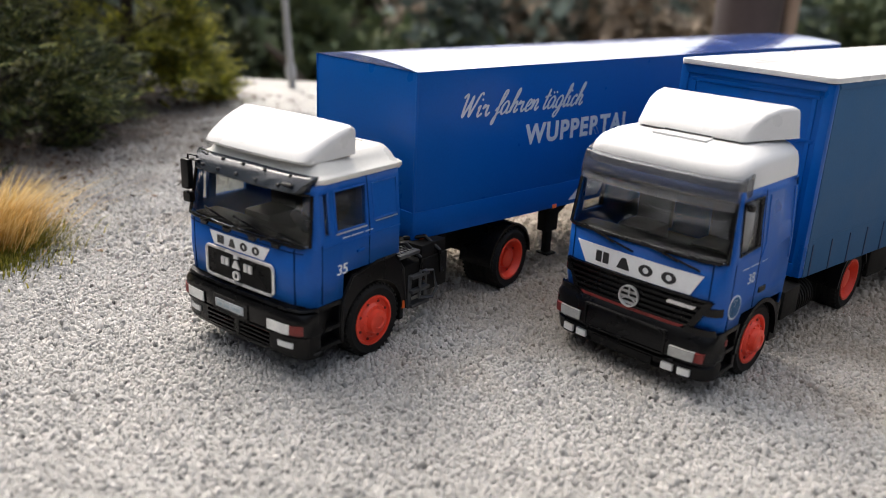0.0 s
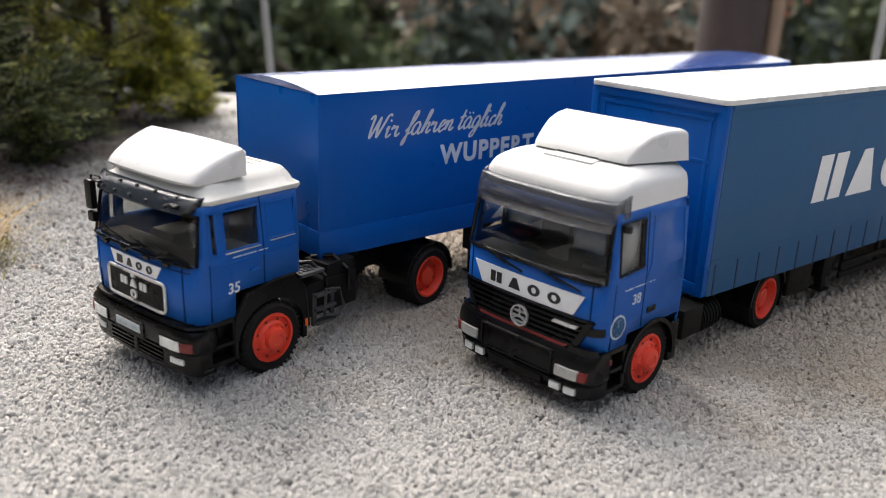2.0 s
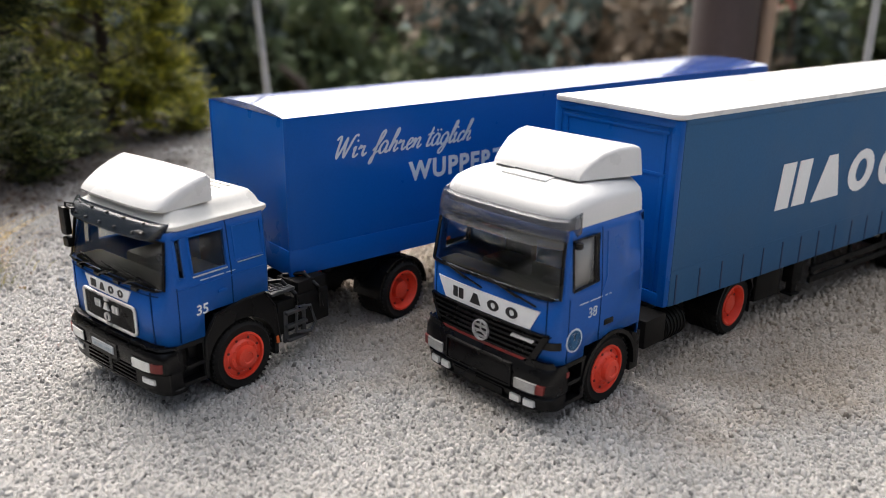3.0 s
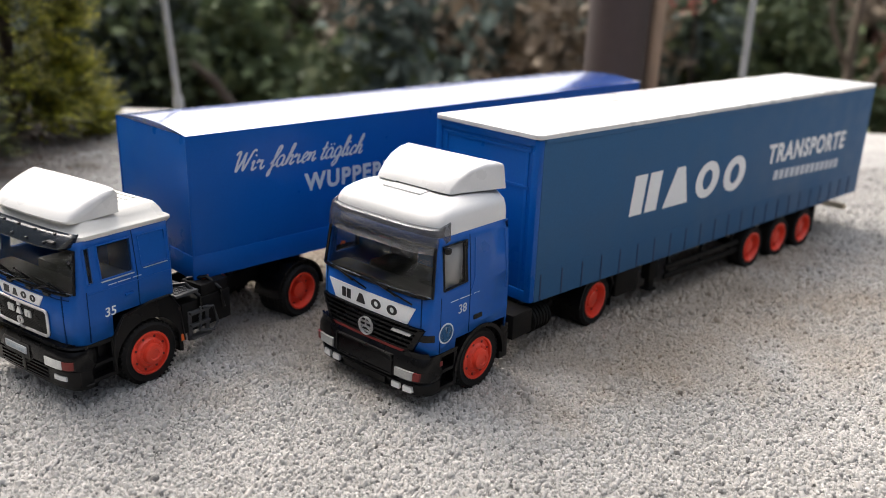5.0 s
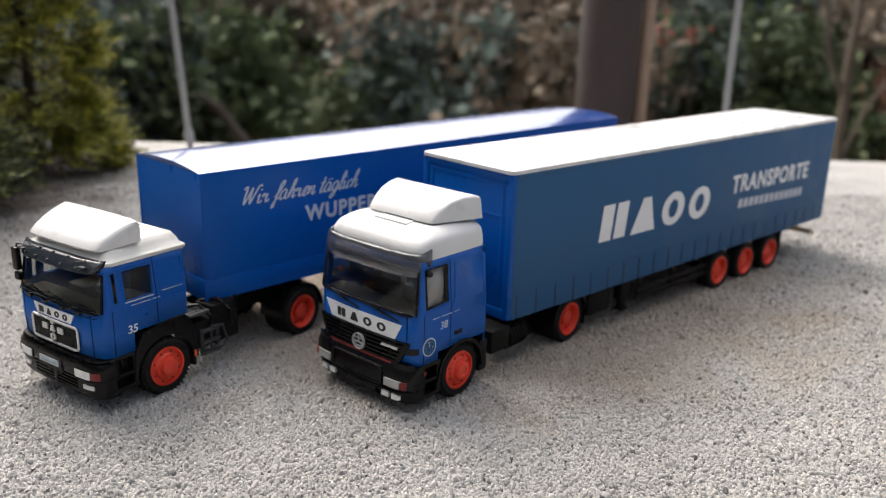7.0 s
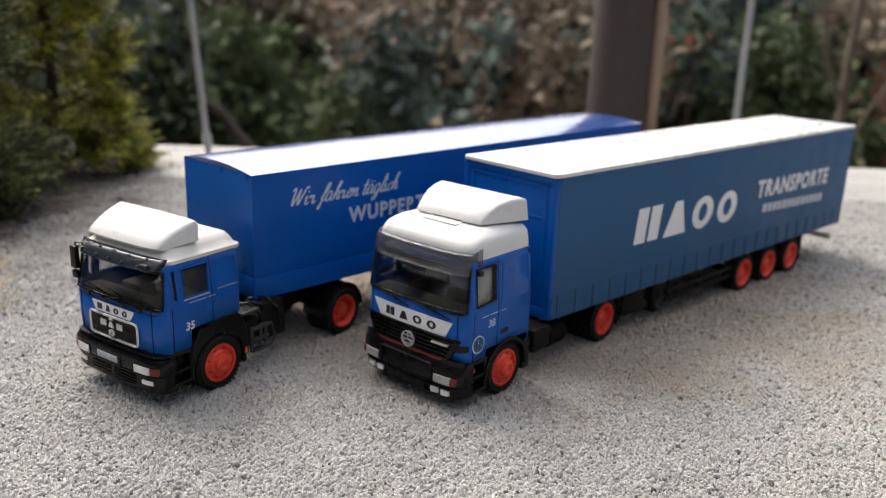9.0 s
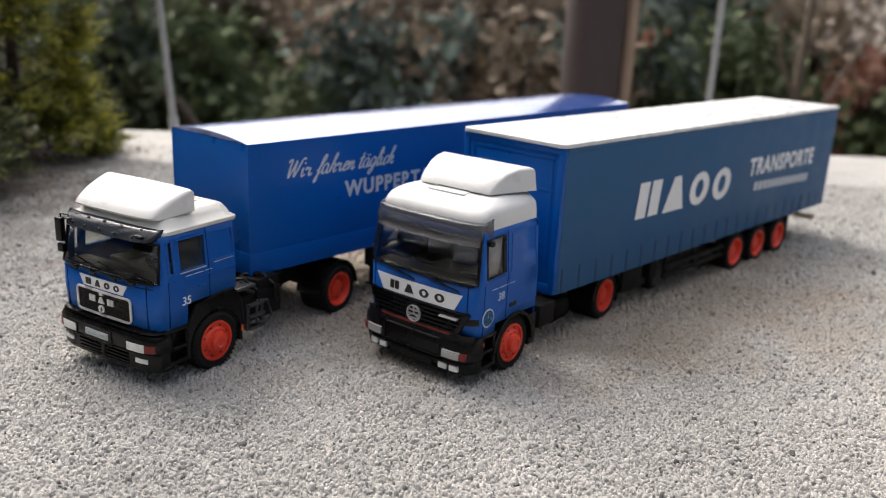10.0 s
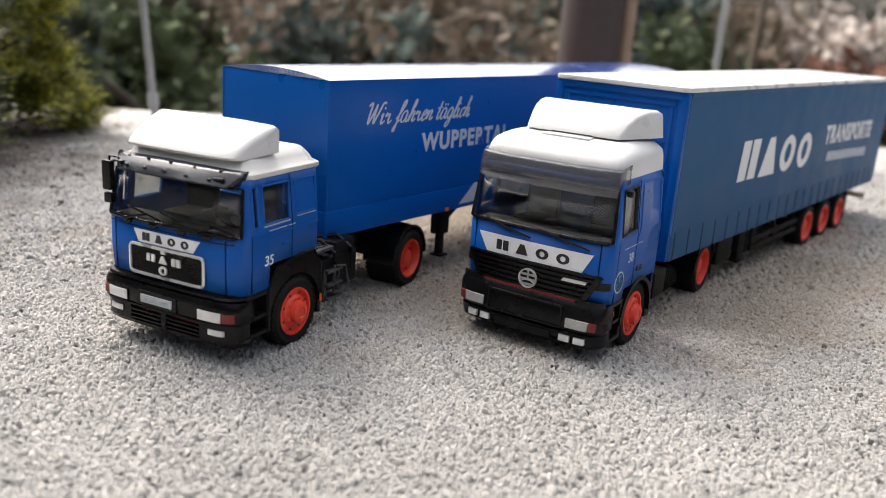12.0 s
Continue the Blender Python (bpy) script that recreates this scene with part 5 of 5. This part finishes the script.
HEDGE_LOOK = ("dark green", "grey-green", "brownish, half bare", "pale brown, bare", "reddish brown", "whitish")
BERRY = material("red_berry", (0.25, 0.022, 0.018), 0.5)
POST = material("dark_brown_post", (0.045, 0.03, 0.03), 0.6, var=0.2, scale=1.5, bump=0.3, bump_scale=8)
PALE_WOOD = material("pale_wood", (0.3, 0.21, 0.15), 0.7, var=0.15, scale=2, bump=0.3)
POLE = material("grey_pole", (0.34, 0.34, 0.34), 0.5, var=0.1)
STRAW = ramp_material("straw_fibre", [(0, (0.38, 0.22, 0.055)), (0.5, (0.66, 0.44, 0.14)), (1, (0.82, 0.68, 0.38))], 0.7, translucent=0.3)
MOSS = ramp_material("moss_fibre", [(0, (0.12, 0.14, 0.02)), (0.6, (0.27, 0.26, 0.04)), (1, (0.46, 0.4, 0.1))], 0.8, translucent=0.2)
GREY_WOOD = material("grey_brown_bark", (0.13, 0.1, 0.075), 0.8, var=0.3, scale=0.6, bump=0.3, bump_scale=3)
BROWN_WOOD = material("brown_bark", (0.045, 0.033, 0.024), 0.8, var=0.3, scale=0.6, bump=0.3, bump_scale=3)
LAWN = material("garden_lawn", (0.03, 0.04, 0.018), 0.9, var=0.5, scale=0.3)


def soup(name, verts, faces, mat, parent=None, label="", smooth=False):
    """One mesh from arrays in full-size metres."""
    me = bpy.data.meshes.new(name)
    me.from_pydata((np.asarray(verts) * K).tolist(), [], np.asarray(faces).tolist())
    me.materials.append(mat)
    if smooth:
        me.shade_smooth()
    ob = new(name, me)
    ob.parent = parent
    if label:
        ob["label"] = label
    return ob


def scatter_pieces(base_v, base_f, centres, turns, sizes):
    """Copies of a small piece: centres (n,3), turns (n,3,3), sizes (n,3)."""
    n, k = len(centres), len(base_v)
    v = np.einsum("nij,nkj->nki", turns, base_v[None] * sizes[:, None]) + centres[:, None]
    f = base_f[None] + (np.arange(n) * k)[:, None, None]
    return v.reshape(-1, 3), f.reshape(-1, base_f.shape[1])


def random_turns(rng, n):
    q = rng.normal(size=(n, 4))
    q /= np.linalg.norm(q, axis=1, keepdims=True)
    w, x, y, z = q.T
    return np.stack([np.stack([1 - 2 * (y * y + z * z), 2 * (x * y - z * w), 2 * (x * z + y * w)], -1),
                     np.stack([2 * (x * y + z * w), 1 - 2 * (x * x + z * z), 2 * (y * z - x * w)], -1),
                     np.stack([2 * (x * z - y * w), 2 * (y * z + x * w), 1 - 2 * (x * x + y * y)], -1)], 1)


def aimed(rng, ways, spin=0.6):
    """Turns that lay a piece's x axis along the ways, its face roughly upward with some spin."""
    x = ways / np.linalg.norm(ways, axis=1, keepdims=True)
    upv = np.array([0, 0, 1.0]) + rng.normal(scale=spin, size=x.shape)
    y = np.cross(upv, x)
    y /= np.linalg.norm(y, axis=1, keepdims=True) + 1e-9
    return np.stack([x, y, np.cross(x, y)], -1)


# Board and gravel
bm = bmesh.new()
box(bm, -70, 70, -45, 35.7, -1.6, 0, 0.15)
tagged(part("ground", bm, GRAVEL_BED), "pale grey fine gravel spread over the board", "gravel", kind="structure")
bm = bmesh.new()
box(bm, -69, 69, -44, 35.0, -62, -1.604, 0.2)
tagged(part("plinth", bm, PALE_WOOD), "plain base under the gravel board", "base", kind="structure")


def gravel(name, seed, x0, x1, y0, y1, pitch, size):
    rng = np.random.default_rng(seed)
    gx, gy = np.meshgrid(np.arange(x0, x1, pitch), np.arange(y0, y1, pitch))
    c = np.stack([gx.ravel(), gy.ravel()], 1) + rng.uniform(-0.6, 0.6, (gx.size, 2)) * pitch
    # Only the part of the bed that the lens sweeps
    c = c[(c[:, 0] > -1.8 - 0.62 * c[:, 1]) & (c[:, 0] < 7.2 + 0.57 * c[:, 1])]
    n = len(c)
    s = size * rng.lognormal(0, 0.27, n)
    centres = np.column_stack([c, s * rng.uniform(-0.3, 0.9, n)])
    # Low rounded crumbs, tilted a little, their open side in the bed
    crumb = np.array([[1, 0, -0.7], [0, 1, -0.7], [-1, 0, -0.7], [0, -1, -0.7], [0.5, 0.5, 0.55], [-0.5, 0.5, 0.65], [-0.5, -0.5, 0.5], [0.5, -0.5, 0.6]], float)
    faces = np.array([[0, 1, 4], [1, 5, 4], [1, 2, 5], [2, 6, 5], [2, 3, 6], [3, 7, 6], [3, 0, 7], [0, 4, 7], [4, 5, 6], [4, 6, 7]])
    ways = np.column_stack([rng.normal(size=(n, 2)), rng.normal(scale=0.3, size=n)])
    v, f = scatter_pieces(crumb, faces, centres, aimed(rng, ways, 0.3), s[:, None] * rng.uniform(0.75, 1.25, (n, 3)) * np.array([1, 1, 1.45]))
    v += rng.normal(scale=size * 0.1, size=v.shape)
    return tagged(soup(name, v, f, GRAIN, smooth=True), "loose pale grey and dark sand grains", "gravel", kind="stuff")


gravel("gravel", 3, -12, 16, 1.8, 13, 0.043, 0.0265)
gravel("gravel", 4, -19, 24, 13, 28, 0.072, 0.037)

bm = bmesh.new()
box(bm, -9000, 9000, -9000, 9000, -64, -62, 0)
tagged(part("garden_ground", bm, LAWN), "dark garden lawn beyond the board", "lawn", kind="structure")


# Conifers on the board
def conifer(x, y, radius, height, mat, seed, sprays, label):
    t = thing("conifer", x, y, 0, 0, label, "shrub", "conifers beside the road")
    rng = np.random.default_rng(seed)
    bm = bmesh.new()
    tube(bm, [(0, 0, -0.05), (0.1, 0.05, height * 0.4), (0, 0.1, height * 0.95)], [0.3, 0.2, 0.04], 10)
    part("trunk", bm, BARK, t, "dark brown trunk")
    for i in range(22):
        a, z = i * 2.4, 0.6 + (height - 1.5) * i / 22
        r = radius * (1 - 0.75 * z / height) * 0.8
        bm = bmesh.new()
        tube(bm, [(0, 0, z - 0.3), (r * 0.5 * math.cos(a), r * 0.5 * math.sin(a), z + 0.1), (r * math.cos(a), r * math.sin(a), z + 0.5)], [0.09, 0.05, 0.02], 5)
        part("limb", bm, BARK, t)
    # Crown: boughs in lumps down to the ground, each of many flat sprays
    lumps = 120
    lz = rng.uniform(0.0, 1.0, lumps) ** 1.15
    la = rng.uniform(0, 2 * np.pi, lumps)
    lr = radius * (1 - 0.62 * lz) * rng.uniform(0.5, 1.0, lumps)
    centre = np.stack([lr * np.cos(la), lr * np.sin(la), 0.25 + lz * height], 1)
    which = rng.integers(0, lumps, sprays)
    spread = radius * 0.085 * (1.2 - 0.5 * lz[which])[:, None]
    p = centre[which] + rng.normal(size=(sprays, 3)) * spread * np.array([1, 1, 0.8])
    p[:, 2] = np.maximum(p[:, 2], 0.12)
    ways = p * np.array([1, 1, 0]) + np.array([0, 0, 0.6]) + rng.normal(scale=0.8, size=p.shape)
    # One spray: a stalk with paired scales
    bv, bf = [], []
    for k in range(5):
        xk, w = k * 0.2, 0.26 * (1 - k * 0.13)
        for sgn in (1, -1):
            n0 = len(bv)
            bv += [(xk, 0, 0), (xk + 0.16, sgn * w * 0.5, 0.03), (xk + 0.3, sgn * w, -0.02), (xk + 0.22, sgn * w * 0.25, -0.01)]
            bf.append((n0, n0 + 1, n0 + 2, n0 + 3))
    s = np.repeat(rng.uniform(0.4, 0.95, (sprays, 1)), 3, 1)
    v, f = scatter_pieces(np.array(bv), np.array(bf), p, aimed(rng, ways), s)
    tagged(soup("foliage", v, f, mat, t), kind="stuff")
    return t


conifer(-13.4, 21.4, 3.7, 10, CONIFER, 11, 8500, "dark green conifer with dense scaly sprays")
conifer(-12.8, 29.2, 3.4, 10, CONIFER_LIGHT, 12, 8000, "yellow-green conifer with dense scaly sprays")
conifer(-18.5, 16.0, 4.2, 11, CONIFER, 13, 7000, "dark green conifer with dense scaly sprays")
conifer(-17.5, 33.0, 3.6, 10, CONIFER, 14, 6000, "dark green conifer with dense scaly sprays")


# Litter under the conifers
def litter():
    rng = np.random.default_rng(21)
    n = 5000
    c = np.column_stack([rng.normal(-12.5, 2.6, n), rng.normal(23, 5.0, n), rng.uniform(0.0, 0.04, n)])
    c = c[c[:, 1] < 36]
    n = len(c)
    bit = np.array([[-1, -0.3, 0], [0.2, -0.5, 0.15], [1, 0.1, 0], [0, 0.5, 0.1]], float)
    ways = np.column_stack([rng.normal(size=(n, 2)), rng.normal(scale=0.2, size=n)])
    v, f = scatter_pieces(bit, np.array([[0, 1, 2, 3]]), c, aimed(rng, ways, 0.3), np.repeat(rng.uniform(0.04, 0.16, (n, 1)), 3, 1))
    tagged(soup("leaf_litter", v, f, SOIL_BITS), "brown needles and crumbs under the conifers", "litter", kind="stuff")


litter()


# Straw tuft on its mossy patch
def blades(rng, n, cx, cy, spread, length, lean, width):
    """Curved tapering fibres."""
    p = np.column_stack([cx + rng.normal(scale=spread, size=n), cy + rng.normal(scale=spread, size=n), np.zeros(n)])
    out = p[:, :2] - np.array([cx, cy])
    ln = length * rng.uniform(0.6, 1.15, n)
    d = out * lean / max(spread, 0.01) + rng.normal(scale=0.22, size=(n, 2))
    side = np.column_stack([-d[:, 1], d[:, 0], np.zeros(n)])
    side /= np.linalg.norm(side, axis=1, keepdims=True) + 1e-9
    mid = p + np.column_stack([d * 0.35 * ln[:, None], 0.6 * ln])
    tip = p + np.column_stack([d * ln[:, None], ln * 0.95])
    w = width * side
    v = np.stack([p - w, p + w, mid + 0.7 * w, mid - 0.7 * w, tip], 1).reshape(-1, 3)
    k = np.arange(n) * 5
    f4 = np.stack([k, k + 1, k + 2, k + 3], 1).tolist()
    f3 = np.stack([k + 3, k + 2, k + 4], 1).tolist()
    return v, f4 + f3


def tuft():
    t = thing("grass_tuft", -8.75, 13.3, 0, 0, "straw-yellow dry grass tuft on a mossy patch", "grass tuft")
    rng = np.random.default_rng(31)
    for name, args, mat in (("straw", (3200, 0, 0, 0.4, 0.98, 0.5, 0.009), STRAW), ("moss", (5200, 0.2, -0.45, 0.6, 0.24, 0.3, 0.014), MOSS)):
        v, f = blades(rng, *args)
        me = bpy.data.meshes.new(name)
        me.from_pydata((v * K).tolist(), [], f)
        me.materials.append(mat)
        ob = new(name, me)
        ob.parent = t
        tagged(ob, kind="stuff")


tuft()


# Posts and poles at the edge of the board
def pole(name, x, y, z0, z1, r, mat, label, category, cap=0.0, lean=0.0):
    t = thing(name, x, y, z0, 0, label, category)
    t.matrix_basis = pose(x * K, y * K, z0 * K, 0, lean, 0)
    bm = bmesh.new()
    h = z1 - z0
    tube(bm, [(0, 0, 0), (0, 0, h * 0.3), (0.02 * r, 0, h * 0.7), (0, 0, h)], [r * 1.02, r, r * 0.98, r * 0.97], 28 if r > 1 else 12)
    part("shaft", bm, mat, t)
    if cap:
        part("socket", lathe(bmesh.new(), [(0.35, r * 1.0), (0.4, r * 1.6), (cap * 0.85, r * 1.5), (cap, r * 1.0)], 16, "z"), mat, t)
    return t


pole("post", 11.65, 39.0, -62, 24, 1.5, POST, "thick round dark brown wooden post", "post")
pole("stake", 13.5, 38.9, -62, 24, 0.34, PALE_WOOD, "thin pale brown wooden stake beside the post", "stake")
pole("lamp_pole", -7.88, 33.6, 0, 24, 0.14, POLE, "slim light grey model pole leaning on the gravel", "pole", 1.0, -4.2)
pole("lamp_pole", 16.6, 35.2, 0, 24, 0.15, POLE, "slim light grey model pole on the gravel", "pole")


# Garden shrubs far behind
def shrub(x, y, radius, top, mat, seed, leaves, size):
    t = thing("garden_shrub", x, y, -62, 0, HEDGE_LOOK[HEDGE.index(mat)] + " garden shrub behind the board", "shrub", "garden shrubs")
    rng = np.random.default_rng(seed)
    h = top + 62
    for i in range(6):
        a = i * 1.05 + seed
        bm = bmesh.new()
        tube(bm, [(0.5 * math.cos(a), 0.5 * math.sin(a), 0), (radius * 0.3 * math.cos(a), radius * 0.3 * math.sin(a), h * 0.5), (radius * 0.6 * math.cos(a + 0.3), radius * 0.6 * math.sin(a + 0.3), h * 0.95)], [1.1, 0.8, 0.2], 6)
        part("stem", bm, BARK, t)
    lumps = 60
    cz = rng.uniform(0.35, 0.98, lumps)
    ca, cr = rng.uniform(0, 2 * np.pi, lumps), radius * np.sqrt(rng.uniform(0.1, 1, lumps))
    centre = np.stack([cr * np.cos(ca), cr * np.sin(ca), cz * h], 1)
    p = centre[rng.integers(0, lumps, leaves)] + rng.normal(size=(leaves, 3)) * radius * 0.17
    p[:, 2] = np.clip(p[:, 2], 1, None)
    leaf = np.array([[0, 0, 0], [0.5, 0.28, 0.06], [1, 0, 0], [0.5, -0.28, 0.06]], float)
    v, f = scatter_pieces(leaf, np.array([[0, 1, 2, 3]]), p, random_turns(rng, leaves), np.repeat(rng.uniform(0.6, 1.4, (leaves, 1)) * size, 3, 1))
    tagged(soup("foliage", v, f, mat, t), kind="stuff")


rng = random.Random(5)
for i in range(13):
    shrub(-110 + i * 19 + rng.uniform(-5, 5), 150 + rng.uniform(-12, 12), rng.uniform(15, 20), rng.uniform(-10, 3), HEDGE[4 if i == 11 else (0, 1, 2, 1, 0)[i % 5]], 50 + i, 6500, 3.0)
# Back row, with two pale brown shrubs and one whitish one
for i in range(13):
    shrub(-190 + i * 34 + rng.uniform(-8, 8), 230 + rng.uniform(-15, 15), rng.uniform(24, 30), rng.uniform(8, 15), HEDGE[5 if i == 10 else 3 if i in (5, 6) else (2, 0, 2, 1, 2)[i % 5]], 80 + i, 6500, 4.0)


def berry_branch(x, y, seed):
    t = thing("berry_branch", x, y, -62, 0, "thin bare branch with a few red berries", "branch")
    r = random.Random(seed)
    part("branch", tube(bmesh.new(), [(0, 0, 0), (0.8, 0, 40), (0, 0, 66)], [0.6, 0.4, 0.2], 6), BARK, t)
    for k in range(9):
        bm = bmesh.new()
        bmesh.ops.create_icosphere(bm, subdivisions=2, radius=0.34, matrix=Matrix.Translation((r.gauss(0, 1.0), r.gauss(0, 1.0), r.gauss(0, 1.2) + 65)))
        part("berry", bm, BERRY, t)


berry_branch(36.5, 128, 1)
berry_branch(42, 130, 2)
t = thing("garden_tree_stem", 59.5, 115, -62, 0, "bare pale brown forked stem in the garden", "tree stem")
part("stem", tube(bmesh.new(), [(0, 0, 0), (1.0, 0, 40), (0.2, 0, 62), (0.8, 0, 85)], [0.9, 0.75, 0.62, 0.4], 10), GREY_WOOD, t)
part("branch", tube(bmesh.new(), [(0.6, 0, 46), (3.5, 0, 55), (9, 1, 64), (12, 1, 74)], [0.35, 0.3, 0.25, 0.15], 8), GREY_WOOD, t)
part("branch", tube(bmesh.new(), [(0.3, 0, 57), (-3.0, 0, 63), (-4.5, 0, 74)], [0.45, 0.4, 0.25], 8), GREY_WOOD, t)
t = thing("garden_tree_stem", -19, 98, -62, 0, "leaning bare brown stem in the garden", "tree stem")
part("stem", tube(bmesh.new(), [(4, 0, 0), (1, 0, 42), (-2.2, 0, 51), (-5, 0, 55), (-7.5, 0, 57)], [1.3, 1.0, 0.75, 0.6, 0.3], 10), BROWN_WOOD, t)


# Bare trees added unseen behind the camera, across the garden, for the glass to mirror
def bare_tree(x, y, seed, top):
    t = thing("bare_tree", x, y, -62, 0, "tall bare winter garden tree with thin branches", "tree", "bare trees")
    r = random.Random(seed)
    part("trunk", tube(bmesh.new(), [(0, 0, 0), (1, 0, top * 0.4), (0, 1.5, top * 0.7), (0, 1, top)], [4.5, 3.6, 2.2, 0.5], 10), BARK, t)
    for k in range(34):
        a, z = k * 2.4 + r.uniform(-0.4, 0.4), top * r.uniform(0.28, 0.92)
        ln = r.uniform(40, 75) * (1.25 - z / top)
        bm = bmesh.new()
        p0 = Vector((0.5, 0.5, z))
        p1 = p0 + Vector((math.cos(a) * ln * 0.5, math.sin(a) * ln * 0.5, ln * 0.3))
        p2 = p1 + Vector((math.cos(a + 0.4) * ln * 0.5, math.sin(a + 0.4) * ln * 0.5, ln * 0.4))
        tube(bm, [p0, p1, p2], [1.3, 0.8, 0.25], 5)
        for q in range(16):
            f = r.uniform(0.15, 1.0)
            s = p0.lerp(p1, f * 2) if f < 0.5 else p1.lerp(p2, f * 2 - 1)
            b = r.uniform(0, 6.28)
            e = s + Vector((math.cos(b), math.sin(b), r.uniform(-0.1, 1.0))) * r.uniform(10, 26)
            mid = (s + e) / 2 + Vector((0, 0, 1.5))
            tube(bm, [s, mid, e], [0.6, 0.42, 0.15], 4)
            for w in range(3):
                g = mid.lerp(e, r.uniform(0, 0.8))
                c = r.uniform(0, 6.28)
                tube(bm, [g, g + Vector((math.cos(c), math.sin(c), r.uniform(0, 0.9))) * r.uniform(6, 13)], [0.32, 0.12], 3)
        part("branch", bm, BARK, t)


# Left trees are mirrored in glass; right ones and shrubs are unseen additions
for i, (x, y, top) in enumerate(((-145, -48, 215), (-140, -85, 200), (-110, -115, 200), (-70, -150, 170), (-10, -165, 120), (60, -160, 110), (115, -125, 110), (155, -70, 120), (175, -5, 130))):
    bare_tree(x, y, 200 + i, top)
    shrub(x + 20, y - 12, 26, -5, HEDGE[i % 3], 300 + i, 1500, 4.5)


# Tall evergreens added unseen on the garden's left to darken cab window reflections
def evergreen(x, y, radius, height, seed):
    t = thing("reflection_tree", x, y, -62, 0, "unseen tall dark tree, added to darken window reflections", "tree", "evergreens")
    r = np.random.default_rng(seed)
    part("trunk", tube(bmesh.new(), [(0, 0, 0), (1, 0, height * 0.5), (0, 0, height * 0.96)], [5, 3, 0.5], 10), BARK, t)
    n = 9000
    z = r.uniform(0.06, 1.0, n)
    a, f = r.uniform(0, 2 * np.pi, n), np.sqrt(r.uniform(0.1, 1, n))
    w = radius * (1.06 - z) ** 0.7 * f * (1 + 0.2 * np.sin(5 * a + 9 * z))
    p = np.stack([w * np.cos(a), w * np.sin(a), z * height], 1)
    leaf = np.array([[0, 0, 0], [0.5, 0.3, 0.06], [1, 0, -0.1], [0.5, -0.3, 0.06]], float)
    ways = p * np.array([1, 1, 0]) + r.normal(scale=6, size=p.shape)
    v, q = scatter_pieces(leaf, np.array([[0, 1, 2, 3]]), p, aimed(r, ways), np.repeat(r.uniform(5, 10, (n, 1)), 3, 1))
    tagged(soup("foliage", v, q, HEDGE[0], t), kind="stuff")


for i, (x, y) in enumerate(((-125, 6), (-130, 48))):
    evergreen(x, y, 34, 200, 400 + i)
